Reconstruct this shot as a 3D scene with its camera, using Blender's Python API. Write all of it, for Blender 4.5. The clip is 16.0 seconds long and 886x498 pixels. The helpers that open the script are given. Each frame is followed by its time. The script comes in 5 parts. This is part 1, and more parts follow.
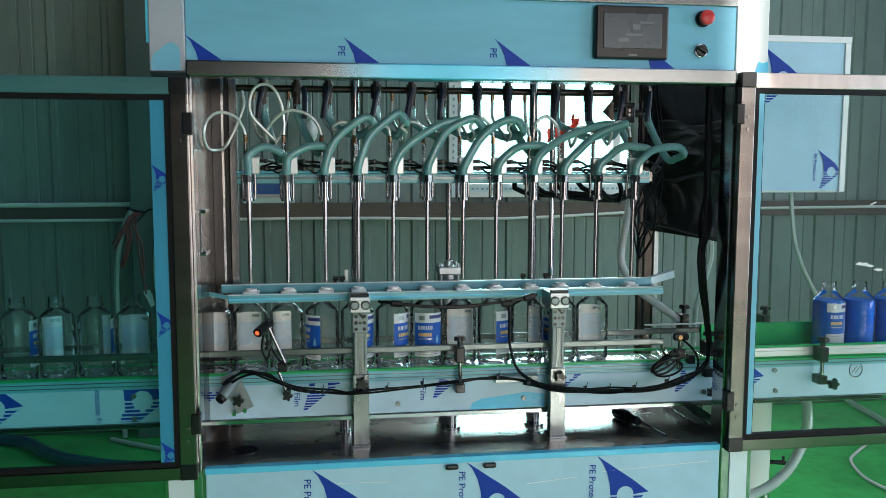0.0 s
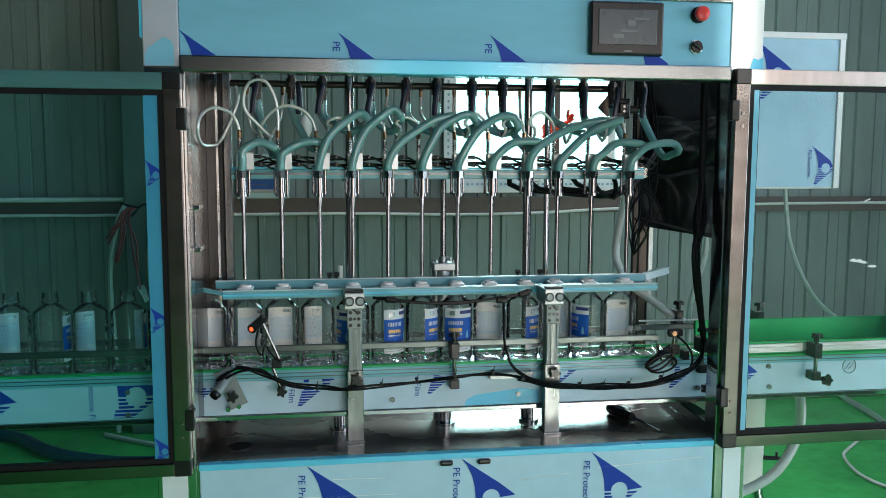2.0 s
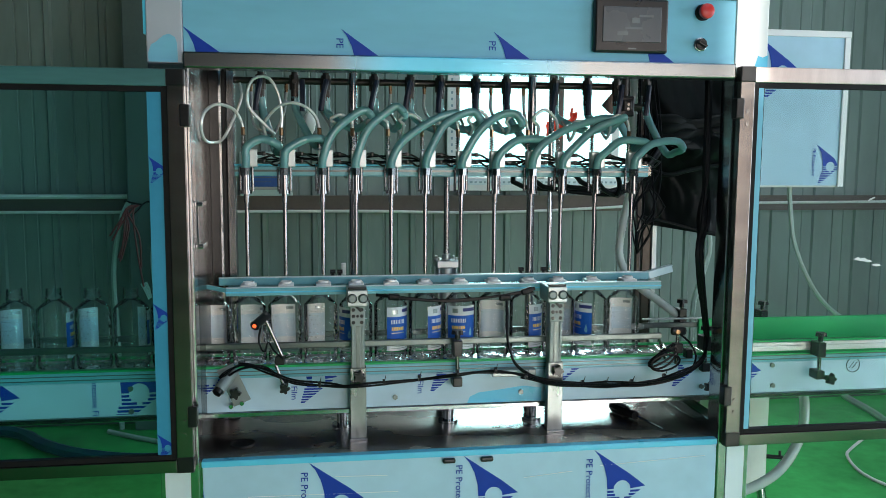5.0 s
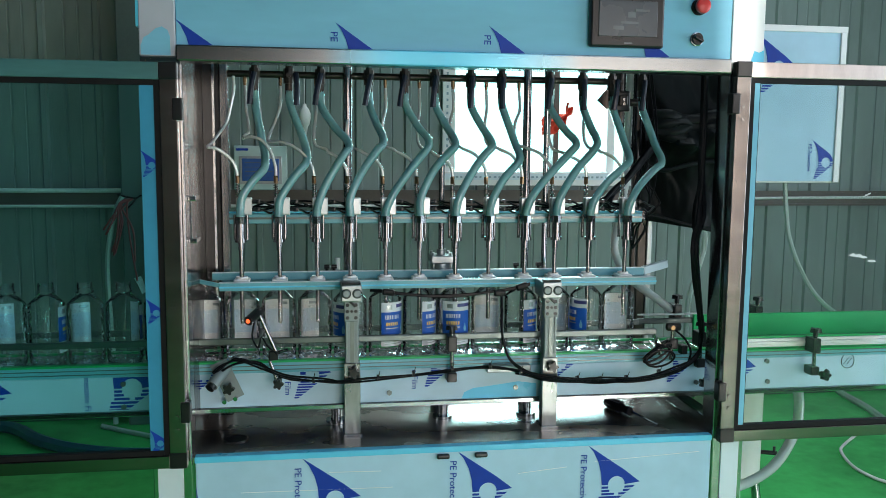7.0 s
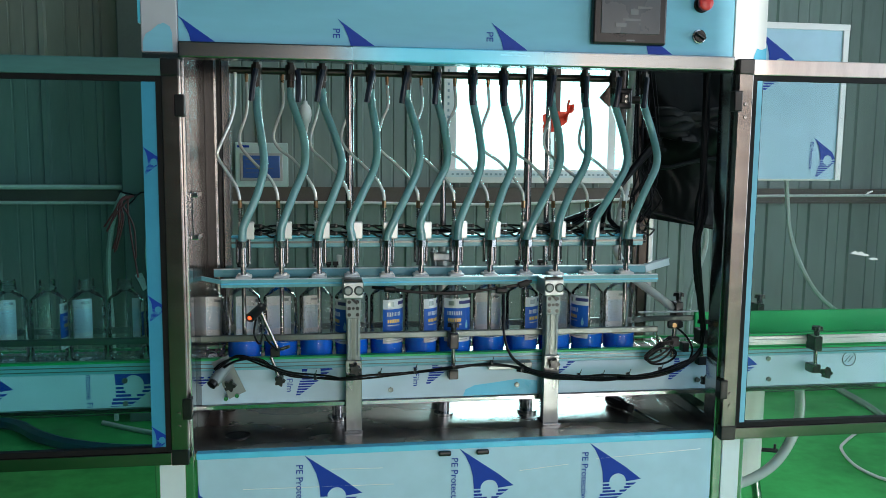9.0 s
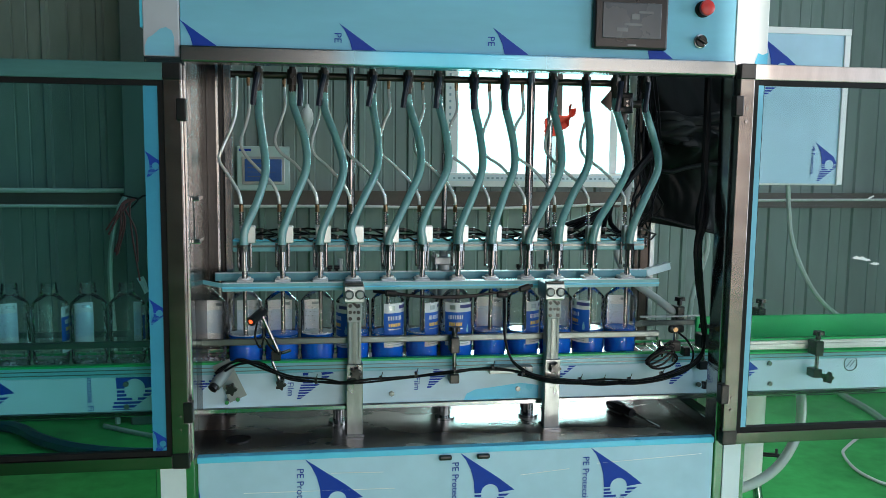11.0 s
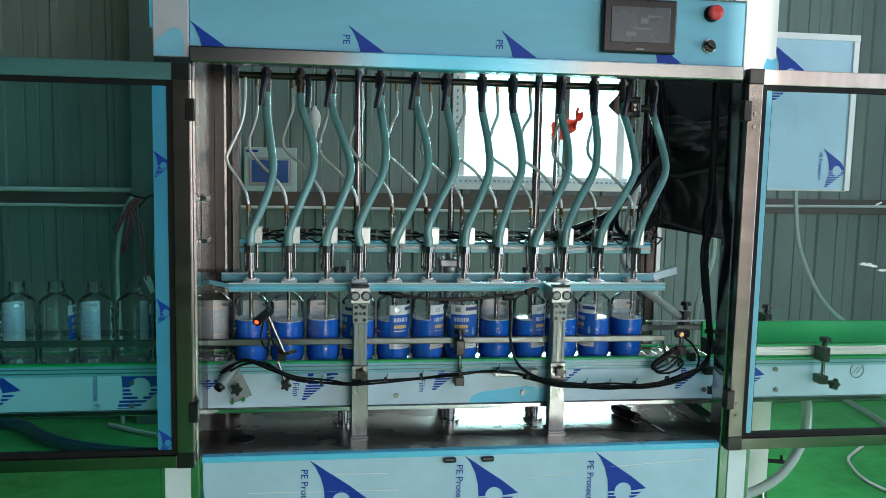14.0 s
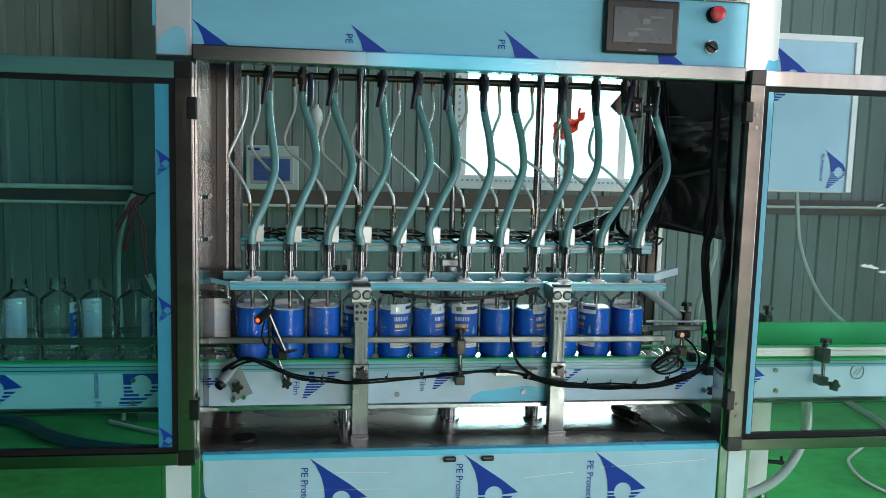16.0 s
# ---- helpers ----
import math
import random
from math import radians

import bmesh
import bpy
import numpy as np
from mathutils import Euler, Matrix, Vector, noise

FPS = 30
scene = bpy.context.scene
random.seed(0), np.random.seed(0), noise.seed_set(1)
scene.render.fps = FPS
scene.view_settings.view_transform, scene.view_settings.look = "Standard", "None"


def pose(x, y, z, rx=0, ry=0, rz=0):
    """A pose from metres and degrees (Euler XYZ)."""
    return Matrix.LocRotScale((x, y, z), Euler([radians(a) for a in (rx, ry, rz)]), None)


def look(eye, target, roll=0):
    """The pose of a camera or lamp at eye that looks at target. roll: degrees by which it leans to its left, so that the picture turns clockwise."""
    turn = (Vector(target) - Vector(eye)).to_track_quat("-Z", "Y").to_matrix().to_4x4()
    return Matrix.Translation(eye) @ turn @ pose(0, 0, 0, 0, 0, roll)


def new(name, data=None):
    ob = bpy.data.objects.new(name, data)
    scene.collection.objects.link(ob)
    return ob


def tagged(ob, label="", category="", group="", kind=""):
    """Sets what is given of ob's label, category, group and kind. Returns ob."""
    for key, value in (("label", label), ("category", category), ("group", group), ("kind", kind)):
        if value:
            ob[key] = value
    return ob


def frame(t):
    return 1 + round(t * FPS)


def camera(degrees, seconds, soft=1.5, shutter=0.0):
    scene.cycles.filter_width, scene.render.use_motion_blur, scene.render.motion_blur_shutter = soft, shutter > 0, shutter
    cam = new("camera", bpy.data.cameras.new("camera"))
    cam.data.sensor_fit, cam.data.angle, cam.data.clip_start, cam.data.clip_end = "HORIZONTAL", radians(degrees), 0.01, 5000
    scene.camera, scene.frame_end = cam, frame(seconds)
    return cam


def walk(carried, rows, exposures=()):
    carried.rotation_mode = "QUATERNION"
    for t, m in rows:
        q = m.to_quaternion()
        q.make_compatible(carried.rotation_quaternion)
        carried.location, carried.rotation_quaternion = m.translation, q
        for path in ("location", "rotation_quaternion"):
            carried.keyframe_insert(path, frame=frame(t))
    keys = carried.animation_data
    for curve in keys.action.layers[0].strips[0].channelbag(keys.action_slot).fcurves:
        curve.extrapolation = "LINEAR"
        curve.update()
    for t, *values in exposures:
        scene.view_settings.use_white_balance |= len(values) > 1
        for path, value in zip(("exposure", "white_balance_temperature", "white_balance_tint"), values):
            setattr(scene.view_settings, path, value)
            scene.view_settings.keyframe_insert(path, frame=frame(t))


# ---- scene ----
cam = camera(55.8, 16.0, soft=0.7)
walk(cam, [
    (0, look((-0.221, -2.205, 1.6), (0.061, -0.235, 1.398), 0.1)),
    (0.5, look((-0.221, -2.202, 1.605), (0.066, -0.233, 1.399), 0.0)),
    (1, look((-0.22, -2.205, 1.598), (0.071, -0.236, 1.397), 0.1)),
    (1.5, look((-0.221, -2.202, 1.6), (0.073, -0.234, 1.391), 0.2)),
    (2, look((-0.22, -2.202, 1.603), (0.074, -0.235, 1.389), 0.2)),
    (2.5, look((-0.219, -2.201, 1.6), (0.076, -0.234, 1.385), 0.2)),
    (3, look((-0.226, -2.2, 1.603), (0.071, -0.235, 1.384), 0.3)),
    (3.5, look((-0.221, -2.203, 1.6), (0.065, -0.236, 1.385), 0.4)),
    (4, look((-0.22, -2.204, 1.598), (0.064, -0.236, 1.383), 0.4)),
    (6.5, look((-0.219, -2.191, 1.604), (0.074, -0.226, 1.376), 0.3)),
    (7, look((-0.216, -2.19, 1.601), (0.081, -0.226, 1.37), 0.5)),
    (7.5, look((-0.218, -2.189, 1.601), (0.088, -0.227, 1.368), 0.5)),
    (8, look((-0.218, -2.19, 1.601), (0.086, -0.228, 1.366), 0.5)),
    (8.5, look((-0.218, -2.188, 1.601), (0.082, -0.225, 1.363), 0.6)),
    (9, look((-0.221, -2.189, 1.6), (0.076, -0.226, 1.363), 0.6)),
    (11.5, look((-0.219, -2.19, 1.602), (0.073, -0.225, 1.375), 0.7)),
    (12, look((-0.22, -2.189, 1.602), (0.074, -0.223, 1.376), 0.8)),
    (12.5, look((-0.22, -2.189, 1.602), (0.073, -0.223, 1.375), 0.9)),
    (13, look((-0.22, -2.19, 1.602), (0.069, -0.224, 1.375), 1.0)),
    (13.5, look((-0.221, -2.192, 1.601), (0.063, -0.225, 1.375), 1.1)),
    (14, look((-0.222, -2.191, 1.6), (0.058, -0.224, 1.378), 1.2)),
    (14.5, look((-0.222, -2.195, 1.601), (0.056, -0.227, 1.383), 1.1)),
    (15, look((-0.223, -2.195, 1.603), (0.057, -0.226, 1.384), 1.1)),
    (15.5, look((-0.22, -2.193, 1.602), (0.06, -0.226, 1.379), 1.3)),
    (16, look((-0.222, -2.194, 1.602), (0.055, -0.226, 1.377), 1.5)),
], exposures=[(0.0, -0.19), (6.3, -0.17), (7.2, -0.13), (8.1, -0.03), (8.6, 0.0), (8.85, -0.12), (9.1, -0.19), (16.0, -0.19)])

# ---------------------------------------------------------------- light
world = bpy.data.worlds.new("world")
scene.world = world
world.use_nodes = True
wn = world.node_tree
sky = wn.nodes.new("ShaderNodeTexSky")
sky.sky_type, sky.sun_disc = "NISHITA", False
sky.sun_elevation, sky.sun_rotation = radians(17.6), radians(163)
wn.nodes["Background"].inputs[1].default_value = 0.12
wn.links.new(sky.outputs[0], wn.nodes["Background"].inputs[0])


def area(name, m, sx, sy, watts, colour):
    lamp = bpy.data.lights.new(name, "AREA")
    lamp.shape, lamp.size, lamp.size_y, lamp.energy, lamp.color = "RECTANGLE", sx, sy, watts, colour
    ob = new(name, lamp)
    ob.matrix_world = m
    return ob


# daylight through a gate assumed behind the camera; a sunbeam through an added slit
area("gate_daylight", look((2.25, -7.05, 1.6), (2.25, 0, 1.6)), 4.3, 2.8, 158, (0.69, 0.775, 1.0))
# roof, side and rear fills are added, in openings made for them
area("roof_fill", look((1.8, -3.2, 4.97), (1.8, -3.2, 0)), 3.0, 1.6, 60, (0.60, 0.79, 1.0))
area("side_fill", look((4.75, -2.0, 1.7), (0.75, -2.0, 1.7)), 2.8, 2.2, 165, (0.72, 0.86, 1.0))
area("rear_roof_fill", look((1.8, 1.5, 4.97), (1.8, 1.5, 0)), 1.8, 0.8, 50, (0.80, 0.92, 1.0))
area("window_daylight", look((1.17, 3.12, 2.0), (0.8, 0, 1.0)), 1.1, 1.0, 45, (0.98, 0.98, 1.0))
sun = bpy.data.lights.new("sun", "SUN")
sun.energy, sun.angle, sun.color = 3.5, radians(0.5), (1.0, 0.95, 0.88)
sun_ob = new("sun", sun)
sun_ob.matrix_world = look((0.28, -0.9, 0.3), (0, 0, 0))


# ---------------------------------------------------------------- materials
def material(name, colour, rough=0.5, metal=0.0, spread=0.1, scale=8.0, bump=0.1, grain=60.0, trans=0.0, coat=0.0, stretch=(1, 1, 1), spec=0.5, sss=0.0):
    """A surface with variation of tone at two scales and fine relief."""
    m = bpy.data.materials.new(name)
    m.use_nodes = True
    n, l = m.node_tree.nodes, m.node_tree.links
    b = n["Principled BSDF"]
    co = n.new("ShaderNodeTexCoord")
    mp = n.new("ShaderNodeMapping")
    mp.inputs["Scale"].default_value = stretch
    l.new(co.outputs["Object"], mp.inputs[0])
    big, fine = n.new("ShaderNodeTexNoise"), n.new("ShaderNodeTexNoise")
    big.inputs["Scale"].default_value, fine.inputs["Scale"].default_value = scale, grain
    big.inputs["Detail"].default_value, fine.inputs["Detail"].default_value = 5, 3
    l.new(mp.outputs[0], big.inputs["Vector"])
    l.new(mp.outputs[0], fine.inputs["Vector"])
    mix = n.new("ShaderNodeMath")
    mix.operation = "MULTIPLY_ADD"
    mix.inputs[1].default_value = 0.35
    l.new(fine.outputs[0], mix.inputs[0])
    l.new(big.outputs[0], mix.inputs[2])
    ramp = n.new("ShaderNodeValToRGB")
    ramp.color_ramp.elements[0].position, ramp.color_ramp.elements[1].position = 0.35, 0.95
    ramp.color_ramp.elements[0].color = (*[c * (1 - spread) for c in colour], 1)
    ramp.color_ramp.elements[1].color = (*[min(1, c * (1 + spread)) for c in colour], 1)
    l.new(mix.outputs[0], ramp.inputs[0])
    l.new(ramp.outputs[0], b.inputs["Base Color"])
    rr = n.new("ShaderNodeMapRange")
    rr.inputs["To Min"].default_value, rr.inputs["To Max"].default_value = max(0.02, rough * 0.75), min(1, rough * 1.25)
    l.new(big.outputs[0], rr.inputs["Value"])
    l.new(rr.outputs[0], b.inputs["Roughness"])
    b.inputs["Metallic"].default_value = metal
    b.inputs["Transmission Weight"].default_value = trans
    b.inputs["Coat Weight"].default_value = coat
    b.inputs["Specular IOR Level"].default_value = spec
    if bump:
        bp = n.new("ShaderNodeBump")
        bp.inputs["Strength"].default_value, bp.inputs["Distance"].default_value = bump, 0.004
        l.new(mix.outputs[0], bp.inputs["Height"])
        l.new(bp.outputs[0], b.inputs["Normal"])
    return m


def clear(name, tint, gloss=0.06, rough=0.03, body=0.0, body_colour=(0.8, 0.8, 0.8), edge=1.35, wavy=0.0):
    """Thin clear plastic or pane: lets light straight through, with a sheen by Fresnel."""
    m = bpy.data.materials.new(name)
    m.use_nodes = True
    n, l = m.node_tree.nodes, m.node_tree.links
    n.remove(n["Principled BSDF"])
    out = n["Material Output"]
    tr, gl, df = n.new("ShaderNodeBsdfTransparent"), n.new("ShaderNodeBsdfGlossy"), n.new("ShaderNodeBsdfDiffuse")
    tr.inputs[0].default_value = (*tint, 1)
    gl.inputs["Roughness"].default_value = rough
    df.inputs[0].default_value = (*body_colour, 1)
    m1, m2 = n.new("ShaderNodeMixShader"), n.new("ShaderNodeMixShader")
    m1.inputs[0].default_value = body
    if wavy:
        co, vo, bp = n.new("ShaderNodeTexCoord"), n.new("ShaderNodeTexNoise"), n.new("ShaderNodeBump")
        vo.inputs["Scale"].default_value = 55
        bp.inputs["Strength"].default_value, bp.inputs["Distance"].default_value = wavy, 0.006
        l.new(co.outputs["Object"], vo.inputs["Vector"])
        l.new(vo.outputs[0], bp.inputs["Height"])
        l.new(bp.outputs[0], gl.inputs["Normal"])
    l.new(tr.outputs[0], m1.inputs[1])
    l.new(df.outputs[0], m1.inputs[2])
    fr = n.new("ShaderNodeFresnel")
    fr.inputs[0].default_value = edge
    add = n.new("ShaderNodeMath")
    add.inputs[1].default_value = gloss
    l.new(fr.outputs[0], add.inputs[0])
    l.new(add.outputs[0], m2.inputs[0])
    l.new(m1.outputs[0], m2.inputs[1])
    l.new(gl.outputs[0], m2.inputs[2])
    l.new(m2.outputs[0], out.inputs[0])
    return m


def milky(name, colour, through_share, rough=0.15, gloss=0.04, see=0.0, tint=(1, 1, 1)):
    """Plastic or fluid that light soaks through: diffuse and translucent, with a sheen."""
    m = bpy.data.materials.new(name)
    m.use_nodes = True
    n, l = m.node_tree.nodes, m.node_tree.links
    n.remove(n["Principled BSDF"])
    co, no, ramp = n.new("ShaderNodeTexCoord"), n.new("ShaderNodeTexNoise"), n.new("ShaderNodeValToRGB")
    no.inputs["Scale"].default_value = 14
    l.new(co.outputs["Object"], no.inputs["Vector"])
    ramp.color_ramp.elements[0].color = (*[c * 0.85 for c in colour], 1)
    ramp.color_ramp.elements[1].color = (*[min(1, c * 1.15) for c in colour], 1)
    l.new(no.outputs[0], ramp.inputs[0])
    df, tl, gl, fr, add = n.new("ShaderNodeBsdfDiffuse"), n.new("ShaderNodeBsdfTranslucent"), n.new("ShaderNodeBsdfGlossy"), n.new("ShaderNodeFresnel"), n.new("ShaderNodeMath")
    l.new(ramp.outputs[0], df.inputs[0])
    l.new(ramp.outputs[0], tl.inputs[0])
    gl.inputs["Roughness"].default_value = rough
    fr.inputs[0].default_value = 1.4
    add.inputs[1].default_value = gloss
    m1, m2 = n.new("ShaderNodeMixShader"), n.new("ShaderNodeMixShader")
    m1.inputs[0].default_value = through_share
    l.new(df.outputs[0], m1.inputs[1])
    l.new(tl.outputs[0], m1.inputs[2])
    l.new(fr.outputs[0], add.inputs[0])
    l.new(add.outputs[0], m2.inputs[0])
    l.new(m1.outputs[0], m2.inputs[1])
    if see:
        m3, tr = n.new("ShaderNodeMixShader"), n.new("ShaderNodeBsdfTransparent")
        m3.inputs[0].default_value, tr.inputs[0].default_value = see, (*tint, 1)
        l.new(m1.outputs[0], m3.inputs[1])
        l.new(tr.outputs[0], m3.inputs[2])
        l.new(m3.outputs[0], m2.inputs[1])
    l.new(gl.outputs[0], m2.inputs[2])
    l.new(m2.outputs[0], n["Material Output"].inputs[0])
    return m


def glow(name, colour, strength):
    m = bpy.data.materials.new(name)
    m.use_nodes = True
    b = m.node_tree.nodes["Principled BSDF"]
    b.inputs["Base Color"].default_value = (*colour, 1)
    b.inputs["Emission Color"].default_value = (*colour, 1)
    b.inputs["Emission Strength"].default_value = strength
    return m


M_STEEL = material("brushed_stainless", (0.40, 0.41, 0.41), 0.15, 1.0, 0.12, 5, 0.05, 90, stretch=(1, 1, 7))
# same stainless as M_STEEL, with the inside's shade put into its colour
M_INNER = material("shaded_inner_steel", (0.052, 0.053, 0.053), 0.25, 1.0, 0.2, 5, 0.05, 60, stretch=(1, 1, 0.3))
M_PLATE = material("worn_stainless_plate", (0.50, 0.455, 0.43), 0.27, 1.0, 0.25, 6, 0.35, 45, stretch=(0.5, 1, 1))
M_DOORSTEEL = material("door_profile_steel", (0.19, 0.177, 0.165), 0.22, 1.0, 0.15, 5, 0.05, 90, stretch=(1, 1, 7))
# paler door steel: sunlight on the right top rail is in the colour
M_DOORRAIL = material("sunlit_door_rail", (0.52, 0.46, 0.43), 0.36, 1.0, 0.15, 5, 0.05, 90, stretch=(7, 1, 1))
# teal reflection on the left door's top rail, put into its colour
M_TEALRAIL = material("teal_reflection_rail", (0.05, 0.15, 0.155), 0.35, 0.0, 0.3, 4, 0.1, 30, stretch=(0.5, 1, 3))
M_SLEEVE = material("scuffed_bright_steel", (0.20, 0.218, 0.218), 0.28, 1.0, 0.35, 14, 0.5, 40, stretch=(1, 1, 0.4))
M_KERB = material("dark_concrete_kerb", (0.045, 0.055, 0.05), 0.8, 0.0, 0.3, 6, 0.3)
M_POLISHED = material("polished_stainless", (0.23, 0.23, 0.23), 0.22, 1.0, 0.08, 12, 0.02, 80)
M_ALU = material("anodised_aluminium", (0.36, 0.40, 0.41), 0.42, 1.0, 0.06, 10, 0.03, 160)
M_RAILFILM = material("teal_film_on_profile", (0.15, 0.42, 0.49), 0.3, 0.0, 0.12, 6, 0.08, 30, stretch=(0.4, 1, 1))
M_SLAT = material("worn_chain_slat", (0.74, 0.74, 0.72), 0.24, 0.95, 0.15, 20, 0.06, 90)
M_POST = material("matt_profile", (0.22, 0.26, 0.26), 0.5, 0.5, 0.1, 14, 0.05, 90)
M_PALE_ALU = material("bare_aluminium_block", (0.58, 0.60, 0.60), 0.40, 0.8, 0.06, 10, 0.03, 160)
M_FILM = material("blue_protective_film", (0.19, 0.47, 0.62), 0.45, 0.0, 0.12, 3, 0.14, 25, stretch=(0.4, 1, 2), spec=0.2)
M_STRIP = material("blue_edge_film", (0.04, 0.27, 0.44), 0.3, 0.0, 0.1, 9, 0.1)
M_FILM_LOW = material("pale_blue_film", (0.39, 0.60, 0.735), 0.38, 0.0, 0.12, 3, 0.16, 22, spec=0.3)
M_FILM_SIDE = material("side_film", (0.43, 0.61, 0.715), 0.33, 0.0, 0.26, 2.5, 0.14, 22, stretch=(0.5, 1, 1))
M_FILM_EDGE = material("bright_film_edge", (0.10, 0.55, 0.78), 0.3, 0.0, 0.08, 14, 0.1, 50)
M_FILM_PALE = material("pale_film", (0.62, 0.73, 0.78), 0.35, 0.0, 0.08, 5, 0.12, 30)
M_WHITE_FILM_GLINT = material("white_film_and_glint", (0.82, 0.82, 0.82), 0.35, 0.0, 0.04, 5, 0.08, 30)
M_PRINT = material("film_print_blue", (0.003, 0.042, 0.33), 0.5, 0.0, 0.1, 20, 0.0, spec=0.25)
M_BLACK = material("black_plastic", (0.008, 0.009, 0.010), 0.30, 0.0, 0.25, 20, 0.08, 120, spec=0.35)
M_RUBBER = material("black_rubber", (0.009, 0.009, 0.010), 0.6, 0.0, 0.25, 20, 0.08, 120, spec=0.15)
M_CABLE = material("black_cable_sheath", (0.004, 0.0045, 0.006), 0.30, 0.0, 0.2, 30, 0.0, spec=0.12)
M_DULL = material("dull_steel_rail", (0.13, 0.155, 0.15), 0.34, 0.85, 0.2, 7, 0.08, 60, stretch=(0.3, 1, 1))
M_BAG = material("black_plastic_sheet", (0.007, 0.009, 0.009), 0.42, 0.0, 0.3, 3, 0.5, 9, spec=0.07)
M_COLUMN = material("dark_column_paint", (0.085, 0.125, 0.115), 0.55, 0.0, 0.2, 3, 0.1)
M_WALL = material("painted_steel_sheet", (0.178, 0.236, 0.22), 0.5, 0.0, 0.30, 1.6, 0.12, 12, stretch=(1.6, 1, 0.4))
M_GIRT = material("steel_wall_girt", (0.095, 0.076, 0.062), 0.55, 0.0, 0.25, 4, 0.1)
M_PLASTER = material("hall_side_wall", (0.055, 0.09, 0.10), 0.7, 0.0, 0.12, 1.5, 0.1)
M_FLOOR = material("green_epoxy_floor", (0.05, 0.44, 0.105), 0.2, 0.0, 0.4, 2.2, 0.1, 16)
M_MARK = material("tape_print", (0.25, 0.36, 0.40), 0.5, 0.0, 0.1, 20, 0.0)
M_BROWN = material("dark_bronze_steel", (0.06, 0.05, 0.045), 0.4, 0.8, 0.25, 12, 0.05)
M_GREYFILM = material("grey_lilac_film", (0.43, 0.45, 0.51), 0.3, 0.0, 0.08, 5, 0.1, 30)
M_PIPE = material("white_pvc", (0.62, 0.66, 0.64), 0.4, 0.0, 0.12, 10, 0.03)
M_TUBE = milky("milky_tube", (0.55, 0.66, 0.62), 0.4, 0.2)
M_HOSE = milky("green_translucent_hose", (0.31, 0.65, 0.67), 0.55, 0.22, 0.05)
M_WHITE = material("white_plastic", (0.74, 0.76, 0.75), 0.38, 0.0, 0.06, 20, 0.03)
M_GREEN = material("green_wear_strip", (0.0, 0.36, 0.095), 0.35, 0.0, 0.12, 8, 0.03)
M_RED = material("red_plastic", (0.62, 0.025, 0.02), 0.35, 0.0, 0.08, 20, 0.02)
M_REDCLOTH = material("red_cloth", (0.75, 0.07, 0.035), 0.8, 0.0, 0.15, 20, 0.1)
M_REDWIRE = material("red_wire", (0.22, 0.035, 0.04), 0.5, 0.0, 0.15, 20, 0.0)
M_BRASS = material("brass", (0.30, 0.185, 0.10), 0.28, 1.0, 0.1, 20, 0.0)
M_BLUEHOSE = material("blue_hose", (0.006, 0.045, 0.10), 0.4, 0.0, 0.12, 12, 0.02)
M_NAVY = material("navy_handle_grip", (0.012, 0.016, 0.035), 0.42, 0.0, 0.2, 20, 0.05)
M_SCREEN = material("dark_display", (0.034, 0.050, 0.064), 0.28, 0.0, 0.2, 6, 0.0)
M_SCREEN_INK = material("display_print", (0.12, 0.14, 0.15), 0.2, 0.0, 0.1, 6, 0.0)
M_LABEL_BACK = milky("label_reverse", (0.87, 0.87, 0.87), 0.04, 0.4, 0.0)
M_LABEL_SHOW = milky("print_showing_through", (0.66, 0.78, 0.87), 0.04, 0.4, 0.0)
M_LCD = material("blue_display", (0.05, 0.12, 0.34), 0.15, 0.0, 0.2, 9, 0.0)
M_CABINET = material("pale_cabinet_paint", (0.42, 0.56, 0.55), 0.4, 0.0, 0.06, 8, 0.03)
M_LABEL = milky("white_label_film", (0.74, 0.78, 0.82), 0.3, 0.4, 0.0)
M_LABEL_BLUE = milky("blue_label_ink", (0.014, 0.12, 0.54), 0.25, 0.4, 0.0)
M_LABEL_NAVY = material("navy_label_ink", (0.03, 0.035, 0.16), 0.4, 0.0, 0.08, 20, 0.0)
M_LABEL_GOLD = material("yellow_label_ink", (0.70, 0.45, 0.10), 0.4, 0.0, 0.08, 20, 0.0)
M_TANK = material("white_poly_tank", (0.62, 0.66, 0.62), 0.4, 0.0, 0.06, 6, 0.03)
M_CARD = material("worn_white_board", (0.66, 0.66, 0.63), 0.6, 0.0, 0.15, 9, 0.1)
M_LIQUID = milky("blue_washer_fluid", (0.0, 0.19, 0.95), 0.25, 0.06, 0.0, 0.08, (0.0, 0.5, 1.0))
M_FOAM = milky("fluid_foam", (0.66, 0.86, 0.98), 0.25, 0.1, 0.15)
M_PET = clear("clear_pet", (0.98, 0.985, 0.985), 0.012, 0.05, 0.012, (0.88, 0.93, 0.95), 1.22, 0.6)
M_DOT = clear("pet_embossing", (0.96, 0.975, 0.975), 0.12, 0.12, 0.04, (0.9, 0.95, 0.97), 1.25)
M_PANE = clear("clear_door_pane", (0.965, 0.985, 0.975), 0.02, 0.02, 0.008, (0.5, 0.6, 0.6), 1.25)
M_ACRYL = clear("clear_acrylic", (0.84, 0.94, 0.95), 0.02, 0.03, 0.006, (0.5, 0.7, 0.7), 1.45)
M_GLASS = clear("tinted_door_pane", (0.70, 0.96, 0.97), 0.01, 0.02, 0.004, (0.3, 0.5, 0.55), 1.25)
M_AIR = clear("clear_air_tube", (0.92, 0.95, 0.94), 0.28, 0.12, 0.64, (0.97, 0.98, 0.97), 1.4)
